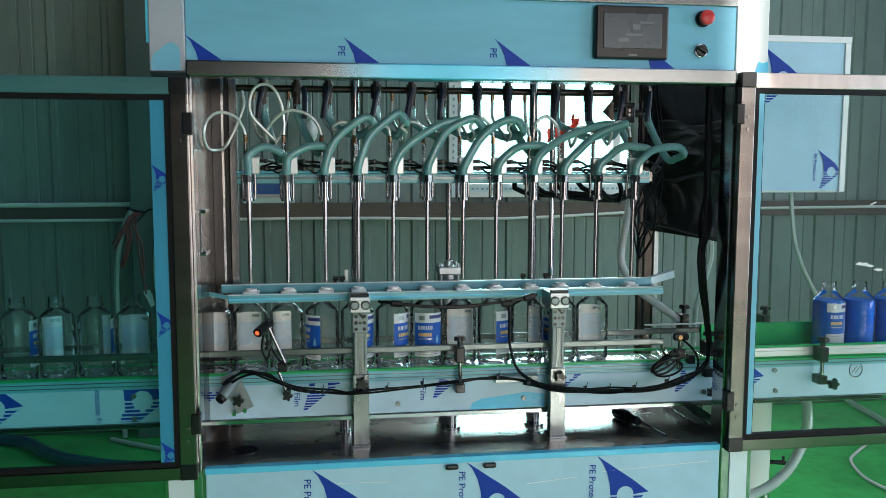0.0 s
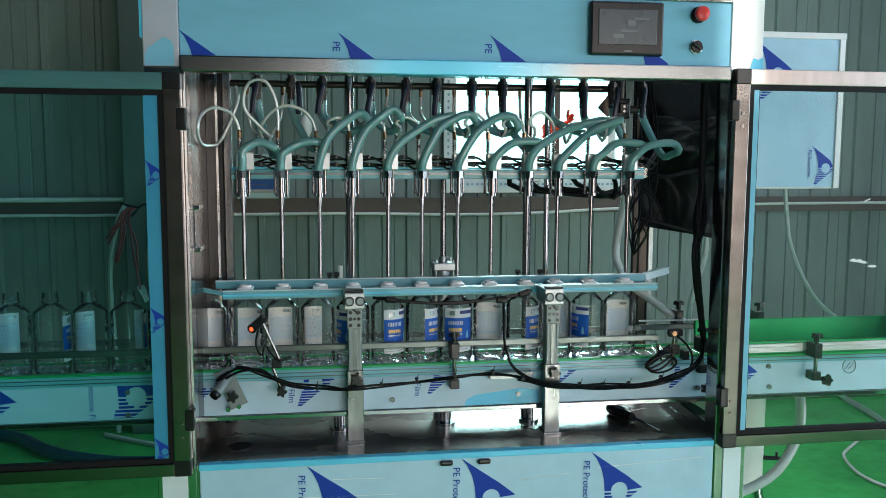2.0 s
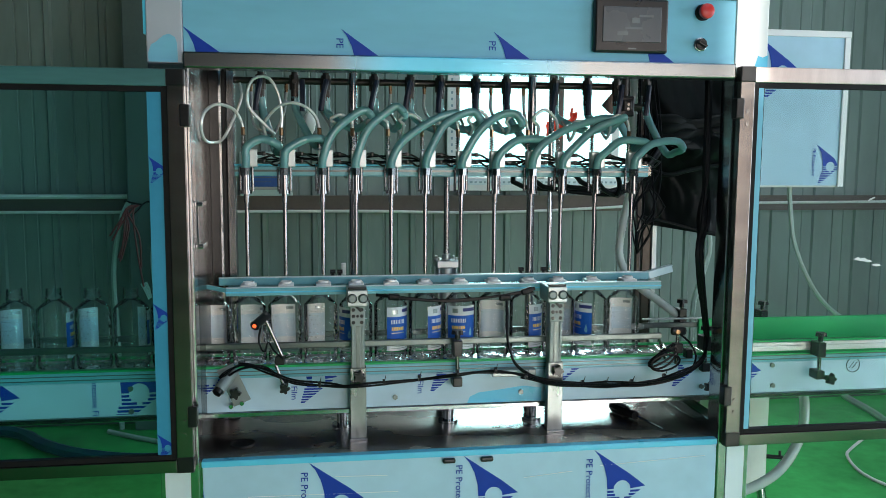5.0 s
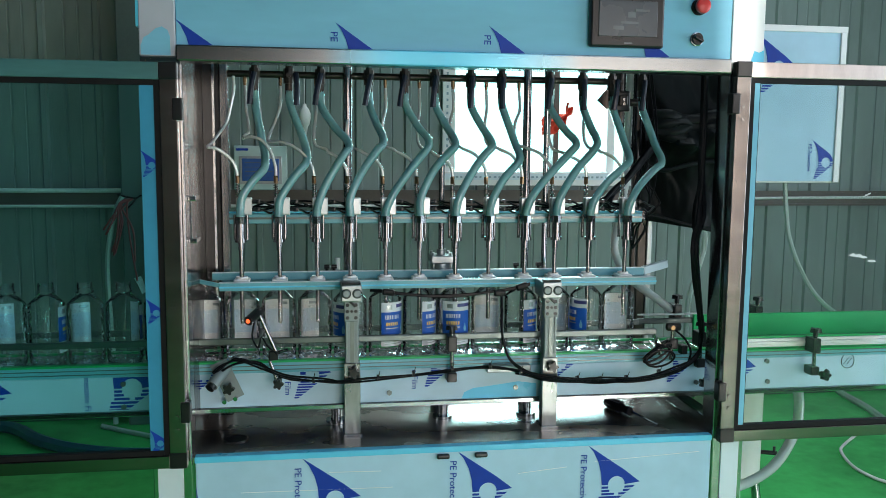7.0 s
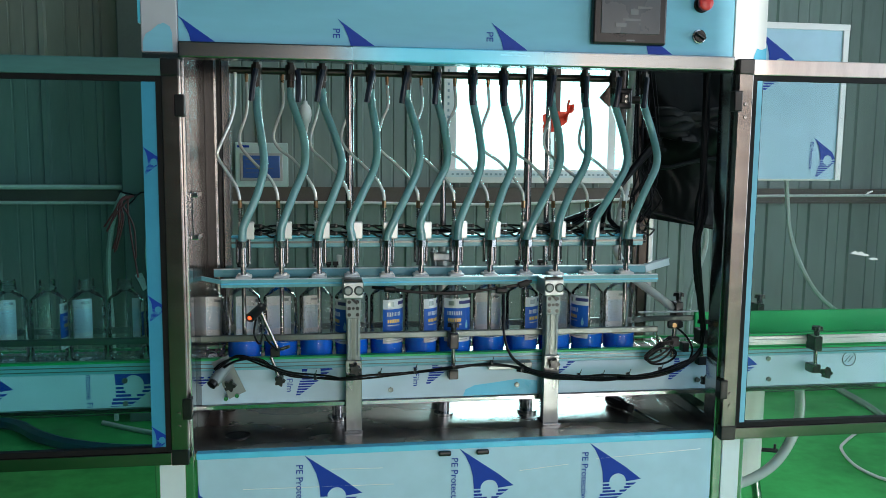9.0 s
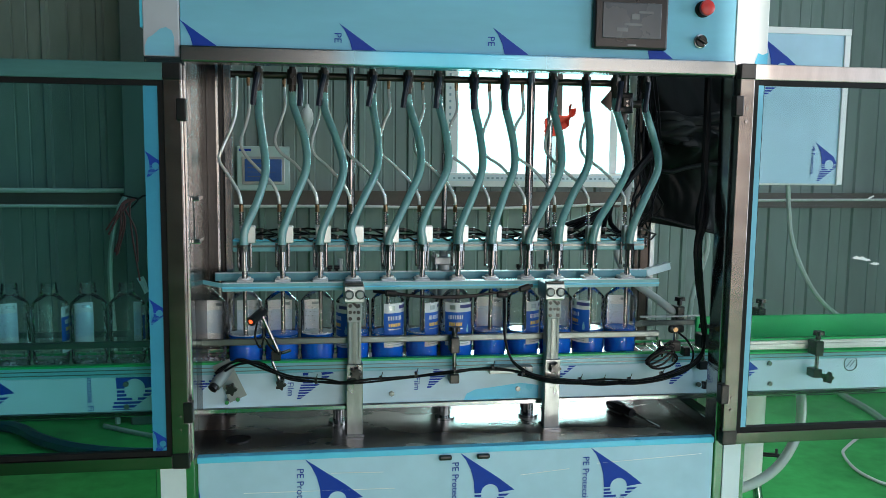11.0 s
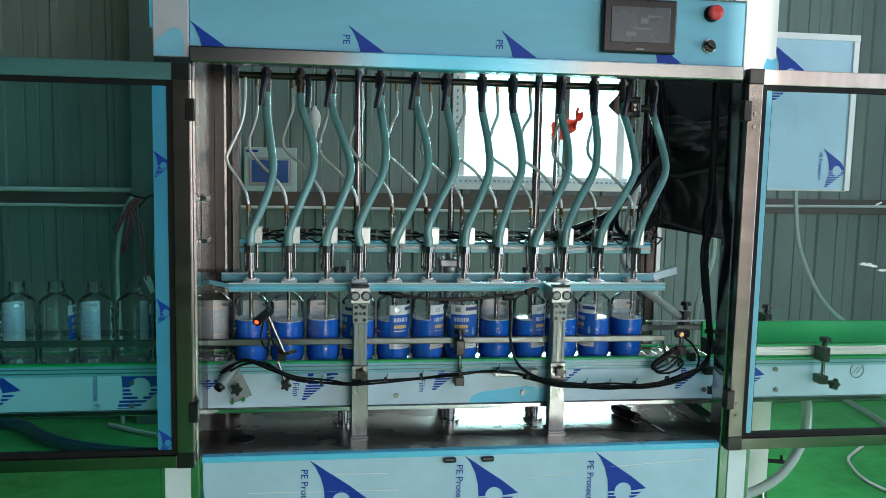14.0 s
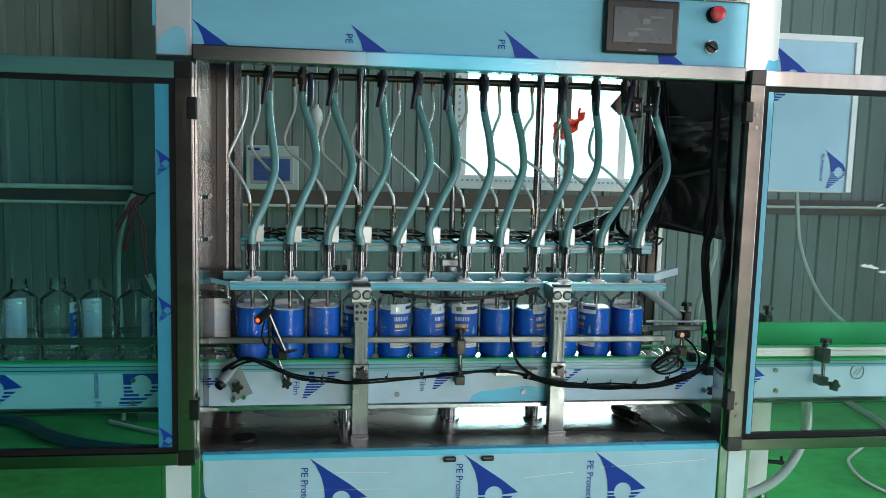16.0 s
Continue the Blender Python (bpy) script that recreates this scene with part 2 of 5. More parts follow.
M_LED = glow("orange_led", (1.0, 0.11, 0.03), 2.2)
M_OUTSIDE = glow("bright_overcast_distance", (1.0, 0.97, 0.94), 2.6)


def reflection_bar():
    """Brushed steel with a cyan reflection put into its colour, fading out to both sides."""
    m = material("bar_with_cyan_reflection", (0.20, 0.215, 0.215), 0.26, 1.0, 0.12, 5, 0.04, 90, stretch=(0.2, 1, 5))
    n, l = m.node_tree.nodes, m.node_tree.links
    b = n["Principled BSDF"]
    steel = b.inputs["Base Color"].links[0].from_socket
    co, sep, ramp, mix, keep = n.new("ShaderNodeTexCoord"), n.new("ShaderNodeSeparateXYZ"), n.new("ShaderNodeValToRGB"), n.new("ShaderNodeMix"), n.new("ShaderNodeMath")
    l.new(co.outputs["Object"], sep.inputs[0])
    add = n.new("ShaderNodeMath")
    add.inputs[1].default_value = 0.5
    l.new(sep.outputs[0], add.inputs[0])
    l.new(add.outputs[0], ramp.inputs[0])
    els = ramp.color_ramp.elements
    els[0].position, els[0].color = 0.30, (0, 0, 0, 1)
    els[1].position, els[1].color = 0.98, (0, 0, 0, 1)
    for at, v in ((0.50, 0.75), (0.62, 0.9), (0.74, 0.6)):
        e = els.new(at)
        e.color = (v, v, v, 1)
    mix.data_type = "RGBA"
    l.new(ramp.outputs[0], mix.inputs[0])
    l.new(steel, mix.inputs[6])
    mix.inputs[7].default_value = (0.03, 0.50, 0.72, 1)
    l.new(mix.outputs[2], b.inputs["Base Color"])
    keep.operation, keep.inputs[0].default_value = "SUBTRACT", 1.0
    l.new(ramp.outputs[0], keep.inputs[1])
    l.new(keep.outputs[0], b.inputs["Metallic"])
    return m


M_BAR = reflection_bar()

# ---------------------------------------------------------------- mesh tools
def box(bm, c, s, bev=0.0, m=None):
    r = bmesh.ops.create_cube(bm, size=1, matrix=(m or Matrix()) @ Matrix.Translation(c) @ Matrix.Diagonal((*s, 1)))
    if bev:
        es = list({e for v in r["verts"] for e in v.link_edges})
        bmesh.ops.bevel(bm, geom=es, offset=bev, segments=2, affect="EDGES", profile=0.5)
    return bm


def span(bm, a, b, bev=0.0):
    """A box from corner a to corner b."""
    return box(bm, [(p + q) / 2 for p, q in zip(a, b)], [abs(q - p) for p, q in zip(a, b)], bev)


def rod(bm, a, b, r, r2=None, n=14):
    a, b = Vector(a), Vector(b)
    q = (b - a).to_track_quat("Z", "Y").to_matrix().to_4x4()
    bmesh.ops.create_cone(bm, cap_ends=True, segments=n, radius1=r, radius2=r if r2 is None else r2, depth=(b - a).length,
                          matrix=Matrix.Translation((a + b) / 2) @ q)
    return bm


def lathe(bm, profile, n=24, m=None):
    rings = []
    for r, z in profile:
        if r < 1e-5:
            rings.append([bm.verts.new((0, 0, z))])
        else:
            rings.append([bm.verts.new((r * math.cos(2 * math.pi * k / n), r * math.sin(2 * math.pi * k / n), z)) for k in range(n)])
    for a, b in zip(rings, rings[1:]):
        for k in range(n):
            k2 = (k + 1) % n
            if len(a) == 1 and len(b) > 1:
                bm.faces.new((a[0], b[k2], b[k]))
            elif len(b) == 1 and len(a) > 1:
                bm.faces.new((a[k], a[k2], b[0]))
            elif len(a) > 1:
                bm.faces.new((a[k], a[k2], b[k2], b[k]))
    if m is not None:
        bmesh.ops.transform(bm, matrix=m, verts=[v for ring in rings for v in ring])
    return bm


def spline(points, n):
    """n + 1 points at equal steps along a smooth curve through the points given."""
    p = [Vector(q) for q in points]
    p = [p[0] * 2 - p[1]] + p + [p[-1] * 2 - p[-2]]
    fine = []
    for i in range(1, len(p) - 2):
        for k in range(12):
            t = k / 12
            fine.append(0.5 * (2 * p[i] + (p[i + 1] - p[i - 1]) * t + (2 * p[i - 1] - 5 * p[i] + 4 * p[i + 1] - p[i + 2]) * t * t
                               + (3 * p[i] - p[i - 1] - 3 * p[i + 1] + p[i + 2]) * t ** 3))
    fine.append(p[-2])
    acc = [0.0]
    for a, b in zip(fine, fine[1:]):
        acc.append(acc[-1] + (b - a).length)
    out, j = [], 0
    for k in range(n + 1):
        d = acc[-1] * k / n
        while j < len(acc) - 2 and acc[j + 1] < d:
            j += 1
        out.append(fine[j].lerp(fine[j + 1], (d - acc[j]) / max(1e-9, acc[j + 1] - acc[j])))
    return out


def sweep(bm, points, r, n=8, steps=0, ridge=0.0):
    """A round tube along a curve."""
    pts = spline(points, steps or max(6, 5 * (len(points) - 1)))
    up, rings = None, []
    for i, p in enumerate(pts):
        d = (pts[min(i + 1, len(pts) - 1)] - pts[max(i - 1, 0)]).normalized()
        if up is None:
            up = d.orthogonal().normalized()
        up = (up - d * up.dot(d)).normalized()
        side = d.cross(up)
        rr = r * (1 + (ridge if i % 2 else 0))
        rings.append([bm.verts.new(p + (up * math.cos(2 * math.pi * k / n) + side * math.sin(2 * math.pi * k / n)) * rr) for k in range(n)])
    for a, b in zip(rings, rings[1:]):
        for k in range(n):
            bm.faces.new((a[k], a[(k + 1) % n], b[(k + 1) % n], b[k]))
    bm.faces.new(rings[0][::-1])
    bm.faces.new(rings[-1])
    return bm


def mesh_of(name, bm, mats, smooth=True, angle=40):
    bmesh.ops.recalc_face_normals(bm, faces=bm.faces)
    for f in bm.faces:
        f.smooth = smooth
    if smooth:
        area_of = {f: f.calc_area() for f in bm.faces}
        for e in bm.edges:
            if len(e.link_faces) == 2:
                a, b = [area_of[f] for f in e.link_faces]
                turn = e.calc_face_angle(0)
                e.smooth = not (turn > radians(angle) or (turn > 0.2 and max(a, b) > 5 * min(a, b)))
            else:
                e.smooth = False
    me = bpy.data.meshes.new(name)
    bm.to_mesh(me)
    bm.free()
    for m in mats if isinstance(mats, (list, tuple)) else [mats]:
        me.materials.append(m)
    return me


def part(name, bm, mat, parent=None, label="", m=None):
    """ONE mesh object, under a thing or a part where one is given."""
    ob = new(name, bm if isinstance(bm, bpy.types.Mesh) else mesh_of(name, bm, mat))
    ob.parent = parent
    if m is not None:
        ob.matrix_basis = m
    return tagged(ob, label)


def thing(name, label, category, group="", m=None):
    ob = new(name)
    ob.empty_display_size = 0.05
    if m is not None:
        ob.matrix_basis = m
    return tagged(ob, label, category, group)


def B():
    return bmesh.new()


def words(text, size, mat, parent, m, name="lettering", label=""):
    cu = bpy.data.curves.new(name, "FONT")
    cu.body, cu.size, cu.extrude = text, size, 0.0004
    cu.materials.append(mat)
    ob = new(name, cu)
    ob.parent, ob.matrix_basis = parent, m
    return tagged(ob, label)


def flat(bm, pts, y0=0.0, thick=0.0008):
    """A thin plate with an outline in x and z, facing -y."""
    vs = [bm.verts.new((x, y0, z)) for x, z in pts]
    f = bm.faces.new(vs)
    r = bmesh.ops.extrude_face_region(bm, geom=[f])
    bmesh.ops.translate(bm, vec=(0, -thick, 0), verts=[v for v in r["geom"] if isinstance(v, bmesh.types.BMVert)])
    return bm


def clip_z(pts, lo, hi):
    for s, lim in ((1, lo), (-1, hi)):
        out = []
        for (x0, z0), (x1, z1) in zip(pts, pts[1:] + pts[:1]):
            a, b = s * (z0 - lim) >= 0, s * (z1 - lim) >= 0
            if a:
                out.append((x0, z0))
            if a != b:
                t = (lim - z0) / (z1 - z0)
                out.append((x0 + t * (x1 - x0), lim))
        pts = out
        if len(pts) < 3:
            return []
    return pts


def film_mark(parent, x, z, y, lo, hi, s=1.0, xhi=99, xlo=-99):
    """The printed fin with a round gap and stripes, with its tip at x, z, cut to the height of its panel."""
    bm = B()
    fin = [(0, 0), (0.018, -0.022), (0.034, -0.055), (0.043, -0.09), (0.046, -0.128)]
    fin += [(0.0665, -0.128)] + [(0.093 + 0.027 * math.cos(a), -0.128 + 0.027 * math.sin(a)) for a in [math.pi * (1 - k / 12) for k in range(1, 12)]]
    fin += [(0.1195, -0.128), (0.168, -0.122), (0.118, -0.082), (0.06, -0.042)]
    shapes = [fin]
    for k in range(9):
        z0, z1 = -0.133 - 0.0105 * k, -0.1395 - 0.0105 * k
        right = 0.166 - 0.0135 * (k + 1)
        gap = 0.027 ** 2 - (z0 + 0.128) ** 2
        if gap > 0:
            g = math.sqrt(gap)
            shapes += [[(0.046, z0), (0.093 - g, z0), (0.093 - g, z1), (0.046, z1)], [(0.093 + g, z0), (right, z0), (right - 0.009, z1), (0.093 + g, z1)]]
        else:
            shapes.append([(0.046 - 0.003 * k, z0), (right, z0), (right - 0.009, z1), (0.046 - 0.003 * k, z1)])
    found = False
    for sh in shapes:
        p = clip_z([(max(xlo, min(x + a * s, xhi)), z + b * s) for a, b in sh], lo, hi)
        if p:
            flat(bm, p, y)
            found = True
    if found:
        part("film_print", mesh_of("film_print", bm, M_PRINT, False), None, parent, "dark blue fin printed on the film")
    else:
        bm.free()


DOWN = Matrix.Rotation(radians(90), 4, "X") @ Matrix.Rotation(radians(-90), 4, "Z")


def knob(name, parent, p, axis=(0, -1, 0), r=0.017):
    """A five-lobed clamping knob with its stem."""
    bm = B()
    ring = []
    for k in range(30):
        a = 2 * math.pi * k / 30
        rr = r * (0.82 + 0.2 * math.cos(5 * a))
        ring.append((rr * math.cos(a), rr * math.sin(a)))
    lo = [bm.verts.new((a, b, 0)) for a, b in ring]
    hi = [bm.verts.new((a * 0.92, b * 0.92, 0.012)) for a, b in ring]
    bm.faces.new(lo[::-1])
    bm.faces.new(hi)
    for k in range(30):
        bm.faces.new((lo[k], lo[(k + 1) % 30], hi[(k + 1) % 30], hi[k]))
    rod(bm, (0, 0, -0.014), (0, 0, 0.002), r * 0.45, n=12)
    q = Vector(axis).to_track_quat("Z", "Y").to_matrix().to_4x4()
    return part(name, bm, M_BLACK, parent, "black star knob", Matrix.Translation(p) @ q)


# ---------------------------------------------------------------- the hall
WALL_Y = 3.0
bm = B()
span(bm, (-6, -7.2, -0.1), (7.2, 3.2, 0))
tagged(part("floor", bm, M_FLOOR), "glossy green epoxy workshop floor", "floor", kind="structure")


def sheet(bm, x0, x1, z0, z1):
    """Trapezoid-ribbed sheet between two x, its ribs at fixed steps of the wall."""
    step = 0.302
    xs = [(x0, 0.0)]
    k = math.floor((x0 + 1.77) / step) - 1
    while -1.77 + k * step < x1 + step:
        c = -1.77 + k * step
        for dx, dy in ((-0.024, 0), (-0.014, -0.017), (0.014, -0.017), (0.024, 0), (0.118, 0), (0.122, 0.008), (0.130, 0.008), (0.134, 0), (0.196, 0), (0.20, 0.005), (0.206, 0.005), (0.21, 0)):
            if x0 < c + dx < x1:
                xs.append((c + dx, dy))
        k += 1
    xs.append((x1, 0.0))
    lo = [bm.verts.new((x, WALL_Y + y, z0)) for x, y in xs]
    hi = [bm.verts.new((x, WALL_Y + y, z1)) for x, y in xs]
    for i in range(len(xs) - 1):
        bm.faces.new((lo[i], lo[i + 1], hi[i + 1], hi[i]))


WX0, WX1, WZ0, WZ1 = 0.60, 1.76, 1.48, 2.62
bm = B()
for x0, x1, z0, z1 in ((-6, WX0, 0, 5), (WX1, 4.8, 0, 5), (WX0, WX1, 0, WZ0), (WX0, WX1, WZ1, 5)):
    sheet(bm, x0, x1, z0, z1)
    span(bm, (x0, WALL_Y + 0.03, z0), (x1, WALL_Y + 0.12, z1))
tagged(part("wall_north", bm, M_WALL), "grey-green ribbed steel sheet wall", "wall", kind="structure")
GX0, GX1, GZ = 0.1, 4.4, 3.05
# slit added in the unseen south wall to aim the sunbeam
HX0, HX1, HZ0, HZ1 = 3.09, 3.21, 4.12, 4.66
# added unseen walls: openings let lamps shine in, porch and canopy block the sun
for nm, spans in (("wall_west", [((-6.1, -7.2, 0), (-6, 3.1, 5))]),
                  ("wall_east", [((4.8, -7.2, 0), (4.9, -3.4, 5)), ((4.8, -0.6, 0), (4.9, 3.0, 5)), ((4.8, -3.4, 0), (4.9, -0.6, 0.6)), ((4.8, -3.4, 2.8), (4.9, -0.6, 5)), ((4.9, -3.55, 0), (6.6, -3.45, 3.0)), ((4.9, -3.45, 2.9), (6.6, -0.5, 3.0))]),
                  ("wall_south", [((-6, -7.2, 0), (GX0, -7.1, 5)), ((GX1, -7.2, 0), (4.8, -7.1, HZ0)), ((GX0, -7.2, GZ), (GX1, -7.1, HZ0)), ((GX0, -7.2, HZ0), (HX0, -7.1, HZ1)), ((HX1, -7.2, HZ0), (4.8, -7.1, HZ1)), ((GX0, -7.2, HZ1), (4.8, -7.1, 5)), ((-1.5, -9.8, 3.1), (6.5, -7.2, 3.2))])):
    bm = B()
    for a, b in spans:
        span(bm, a, b)
    tagged(part(nm, bm, M_PLASTER), "plain grey unseen hall wall, added to shape the light", "wall", kind="structure")
# unseen roof, with holes added for the fill lamps
bm = B()
for a, b in (((-6.1, -7.2, 5), (4.9, -4.1, 5.1)), ((-6.1, -2.3, 5), (4.9, 1.05, 5.1)), ((-6.1, 1.95, 5), (4.9, 3.15, 5.1)), ((-6.1, 1.05, 5), (0.85, 1.95, 5.1)), ((2.75, 1.05, 5), (4.9, 1.95, 5.1)), ((-6.1, -4.1, 5), (0.2, -2.3, 5.1)), ((3.3, -4.1, 5), (4.9, -2.3, 5.1))):
    span(bm, a, b)
tagged(part("ceiling", bm, M_PLASTER), "unseen hall roof, added with openings for the fills", "ceiling", kind="structure")

bm = B()
span(bm, (-6, WALL_Y - 0.11, 0), (4.8, WALL_Y - 0.02, 0.04), 0.006)
tagged(part("baseboard", bm, M_KERB), "dark concrete kerb at the foot of the wall", "kerb", kind="structure")
# girts along the sheet wall, with the white pipe on top
bm = B()
span(bm, (-6, WALL_Y - 0.075, 1.275), (4.8, WALL_Y - 0.018, 1.36), 0.004)
span(bm, (-6, WALL_Y - 0.085, 1.268), (4.8, WALL_Y - 0.075, 1.282))
span(bm, (-6, WALL_Y - 0.085, 1.352), (4.8, WALL_Y - 0.075, 1.366))
tagged(part("trim", bm, M_GIRT), "dusty steel girt along the sheet wall", "girt", kind="structure")
th = thing("wall_pipe", "white plastic pipe clipped along the wall girt", "pipe")
bm = B()
sweep(bm, [(-4.5, WALL_Y - 0.10, 1.365), (-2.2, WALL_Y - 0.10, 1.36), (-1.33, WALL_Y - 0.10, 1.362)], 0.014)
part("pipe", bm, M_PIPE, th)
bm = B()
sweep(bm, [(-4.5, WALL_Y - 0.10, 1.272), (-1.3, WALL_Y - 0.10, 1.27), (0.0, WALL_Y - 0.10, 1.272), (0.55, WALL_Y - 0.10, 1.262), (1.1, WALL_Y - 0.10, 1.268), (1.8, WALL_Y - 0.1, 1.30), (2.6, WALL_Y - 0.10, 1.318), (5, WALL_Y - 0.1, 1.33)], 0.009)
part("cable_duct", bm, M_PIPE, th)
# column between the bays
bm = B()
span(bm, (-1.31, WALL_Y - 0.25, 0), (-1.11, WALL_Y - 0.02, 5), 0.01)
tagged(part("wall_column", bm, M_COLUMN), "grey-green painted steel column", "column", kind="structure")

# window
win = thing("window_1", "aluminium sliding window with bright daylight and taped frame", "window")
tagged(win, kind="structure")


def bar(name, a, b, mat, parent, label="", bev=0.003):
    bm = B()
    span(bm, a, b, bev)
    return part(name, bm, mat, parent, label)


Y0, Y1 = WALL_Y - 0.03, WALL_Y + 0.07
bar("window_sill", (WX0 - 0.05, Y0 - 0.05, WZ0 - 0.085), (WX1 + 0.06, Y1, WZ0), M_WHITE, win, "white sill with protective tape")
bar("window_frame", (WX0 - 0.045, Y0, WZ0), (WX0 + 0.035, Y1, WZ1), M_WHITE, win)
bar("window_frame", (WX1 - 0.035, Y0, WZ0), (WX1 + 0.045, Y1, WZ1), M_WHITE, win)
bar("window_frame", (WX0, Y0, WZ1 - 0.04), (WX1, Y1, WZ1 + 0.04), M_WHITE, win)
bar("window_mullion", (1.615, Y0, WZ0), (1.665, Y1, WZ1), M_WHITE, win)
bar("window_mullion", (1.265, Y0 + 0.01, WZ0), (1.30, Y1, WZ1), M_GIRT, win, "dark mullion")
bar("tape", (WX0 - 0.05, Y0 - 0.055, WZ0 - 0.05), (WX1 + 0.04, Y0 - 0.051, WZ0 - 0.012), M_FILM_PALE, win, "printed protective tape", 0)
for k in range(40):
    bar("tape_mark", (WX0 + k * 0.03, Y0 - 0.0575, WZ0 - 0.038), (WX0 + 0.013 + 0.004 * (k % 2) + k * 0.03, Y0 - 0.0555, WZ0 - 0.026), M_MARK, win, "", 0)
for k in range(20):
    bar("tape_mark", (WX0 - 0.022, Y0 - 0.003, WZ0 + 0.03 + k * 0.04), (WX0 - 0.010, Y0 - 0.001, WZ0 + 0.046 + k * 0.04), M_MARK, win, "", 0)
pane = bar("pane", (WX0 + 0.03, WALL_Y + 0.03, WZ0), (WX1 - 0.03, WALL_Y + 0.036, WZ1), M_GLASS, win, "", 0)
pane.visible_shadow = False
bm = B()
span(bm, (-3.5, WALL_Y + 2.5, -1), (6.5, WALL_Y + 2.52, 6))
tagged(part("backdrop", bm, M_OUTSIDE), "bright white overcast distance outside", "backdrop", kind="structure")

# red cloth tied outside the window bar
th = thing("red_cloth", "red cloth scrap hanging at the window", "cloth", m=pose(1.278, WALL_Y - 0.06, 1.80, 0, 42, 0))
bm = B()
bmesh.ops.create_grid(bm, x_segments=8, y_segments=10, size=1)
for v in bm.verts:
    x, y = v.co.x, v.co.y
    w = 0.042 + 0.017 * math.sin(4 * y + 2.5) + 0.010 * math.sin(9 * y) - 0.014 * y
    v.co = Vector((x * w + 0.020 * math.sin(3 * y), 0.012 * math.sin(5 * x + 2 * y) + 0.006 * math.sin(11 * y), y * 0.118 + 0.012 * math.sin(6 * x)))
bmesh.ops.solidify(bm, geom=bm.faces[:], thickness=0.003)
part("cloth", bm, M_REDCLOTH, th)

# display cabinet on the wall
cabinet = thing("wall_display", "pale blue-green control box with blue display on the wall", "control box", m=pose(-0.545, WALL_Y - 0.03, 1.495))
bar("housing", (-0.155, -0.06, -0.132), (0.155, 0.0, 0.132), M_CABINET, cabinet, "", 0.008)
bar("bezel", (-0.125, -0.066, -0.095), (0.125, -0.058, 0.072), M_ALU, cabinet, "grey bezel")
bar("screen", (-0.108, -0.07, -0.076), (0.108, -0.064, 0.056), M_LCD, cabinet, "lit blue display")
for k in range(4):
    bar("screen_line", (-0.09, -0.0725, 0.03 - k * 0.026), (0.03 + 0.02 * (k % 3), -0.0705, 0.033 - k * 0.026), M_SCREEN_INK, cabinet, "", 0)
bar("nameplate", (-0.14, -0.063, 0.102), (-0.07, -0.060, 0.116), M_PRINT, cabinet, "small blue nameplate", 0)

# lamp bulb on a cord
bulb = thing("pendant_bulb", "white bulb hanging on a thin cord", "lamp", m=pose(-0.285, WALL_Y - 0.12, 1.80))
bm = B()
lathe(bm, [(0, -0.12), (0.010, -0.115), (0.020, -0.06), (0.030, -0.045), (0.037, -0.01), (0.036, 0.02), (0.027, 0.045), (0.014, 0.058), (0.012, 0.075), (0, 0.075)], 16)
part("bulb", bm, M_WHITE, bulb)
bm = B()
rod(bm, (0, 0, 0.07), (0, 0, 3.20), 0.0035)
part("cord", bm, M_PIPE, bulb)

# ---------------------------------------------------------------- the filling machine
MX0, MX1 = -0.545, 0.905
machine = thing("filling_machine", "stainless bottle filling machine under blue protective film", "machine")
bar("base_plate", (-0.64, 0.004, 0.775), (1.0, 0.78, 0.80), M_PLATE, machine, "worn stainless table plate", 0.004)
bar("lower_panel", (-0.536, -0.012, 0.06), (0.896, 0.002, 0.792), M_FILM_LOW, machine, "steel panel under pale blue film", 0.003)
bar("panel_lip", (-0.538, -0.014, 0.786), (0.897, 0.012, 0.803), M_FILM_EDGE, machine, "bright blue film edge", 0.002)
for x0, x1, lab in ((-0.645, MX0, "left"), (MX1, 1.0, "right")):
    bar("corner_post", (x0, 0.0, 0.0), (x1, 0.07, 1.83), M_STEEL, machine, "brushed stainless corner post", 0.003)
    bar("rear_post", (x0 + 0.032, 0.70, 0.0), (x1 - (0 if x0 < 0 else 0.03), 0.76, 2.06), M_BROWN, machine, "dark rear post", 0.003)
bar("rear_post", (0.971, 0.695, 0.0), (0.990, 0.755, 1.5), M_ALU, machine, "pale rear post", 0.003)
# film strips on the posts
bar("post_film", (-0.632, -0.004, 0.02), (-0.568, 0.001, 0.80), M_FILM_PALE, machine, "pale film strip", 0)
bar("post_film", (0.932, -0.004, 0.02), (0.985, 0.001, 0.80), M_FILM_PALE, machine, "pale film strip", 0)
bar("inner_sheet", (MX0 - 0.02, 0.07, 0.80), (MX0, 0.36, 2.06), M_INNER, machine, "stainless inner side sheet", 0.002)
bar("inner_column", (-0.496, 0.345, 0.80), (-0.471, 0.39, 2.06), M_POLISHED, machine, "polished inner column", 0.004)
bar("inner_edge", (-0.507, 0.348, 0.80), (-0.4965, 0.40, 2.06), M_BLACK, machine, "black strip beside the column", 0.001)
bar("inner_edge", (-0.516, 0.342, 0.80), (-0.5075, 0.40, 2.06), M_STEEL, machine, "bright steel strip", 0.001)
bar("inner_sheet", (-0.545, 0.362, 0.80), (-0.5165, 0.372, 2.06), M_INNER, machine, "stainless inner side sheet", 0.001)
for z in (1.36, 1.47):
    bar("side_bracket", (MX0, 0.03, z), (MX0 + 0.022, 0.10, z + 0.012), M_STEEL, machine, "", 0.002)
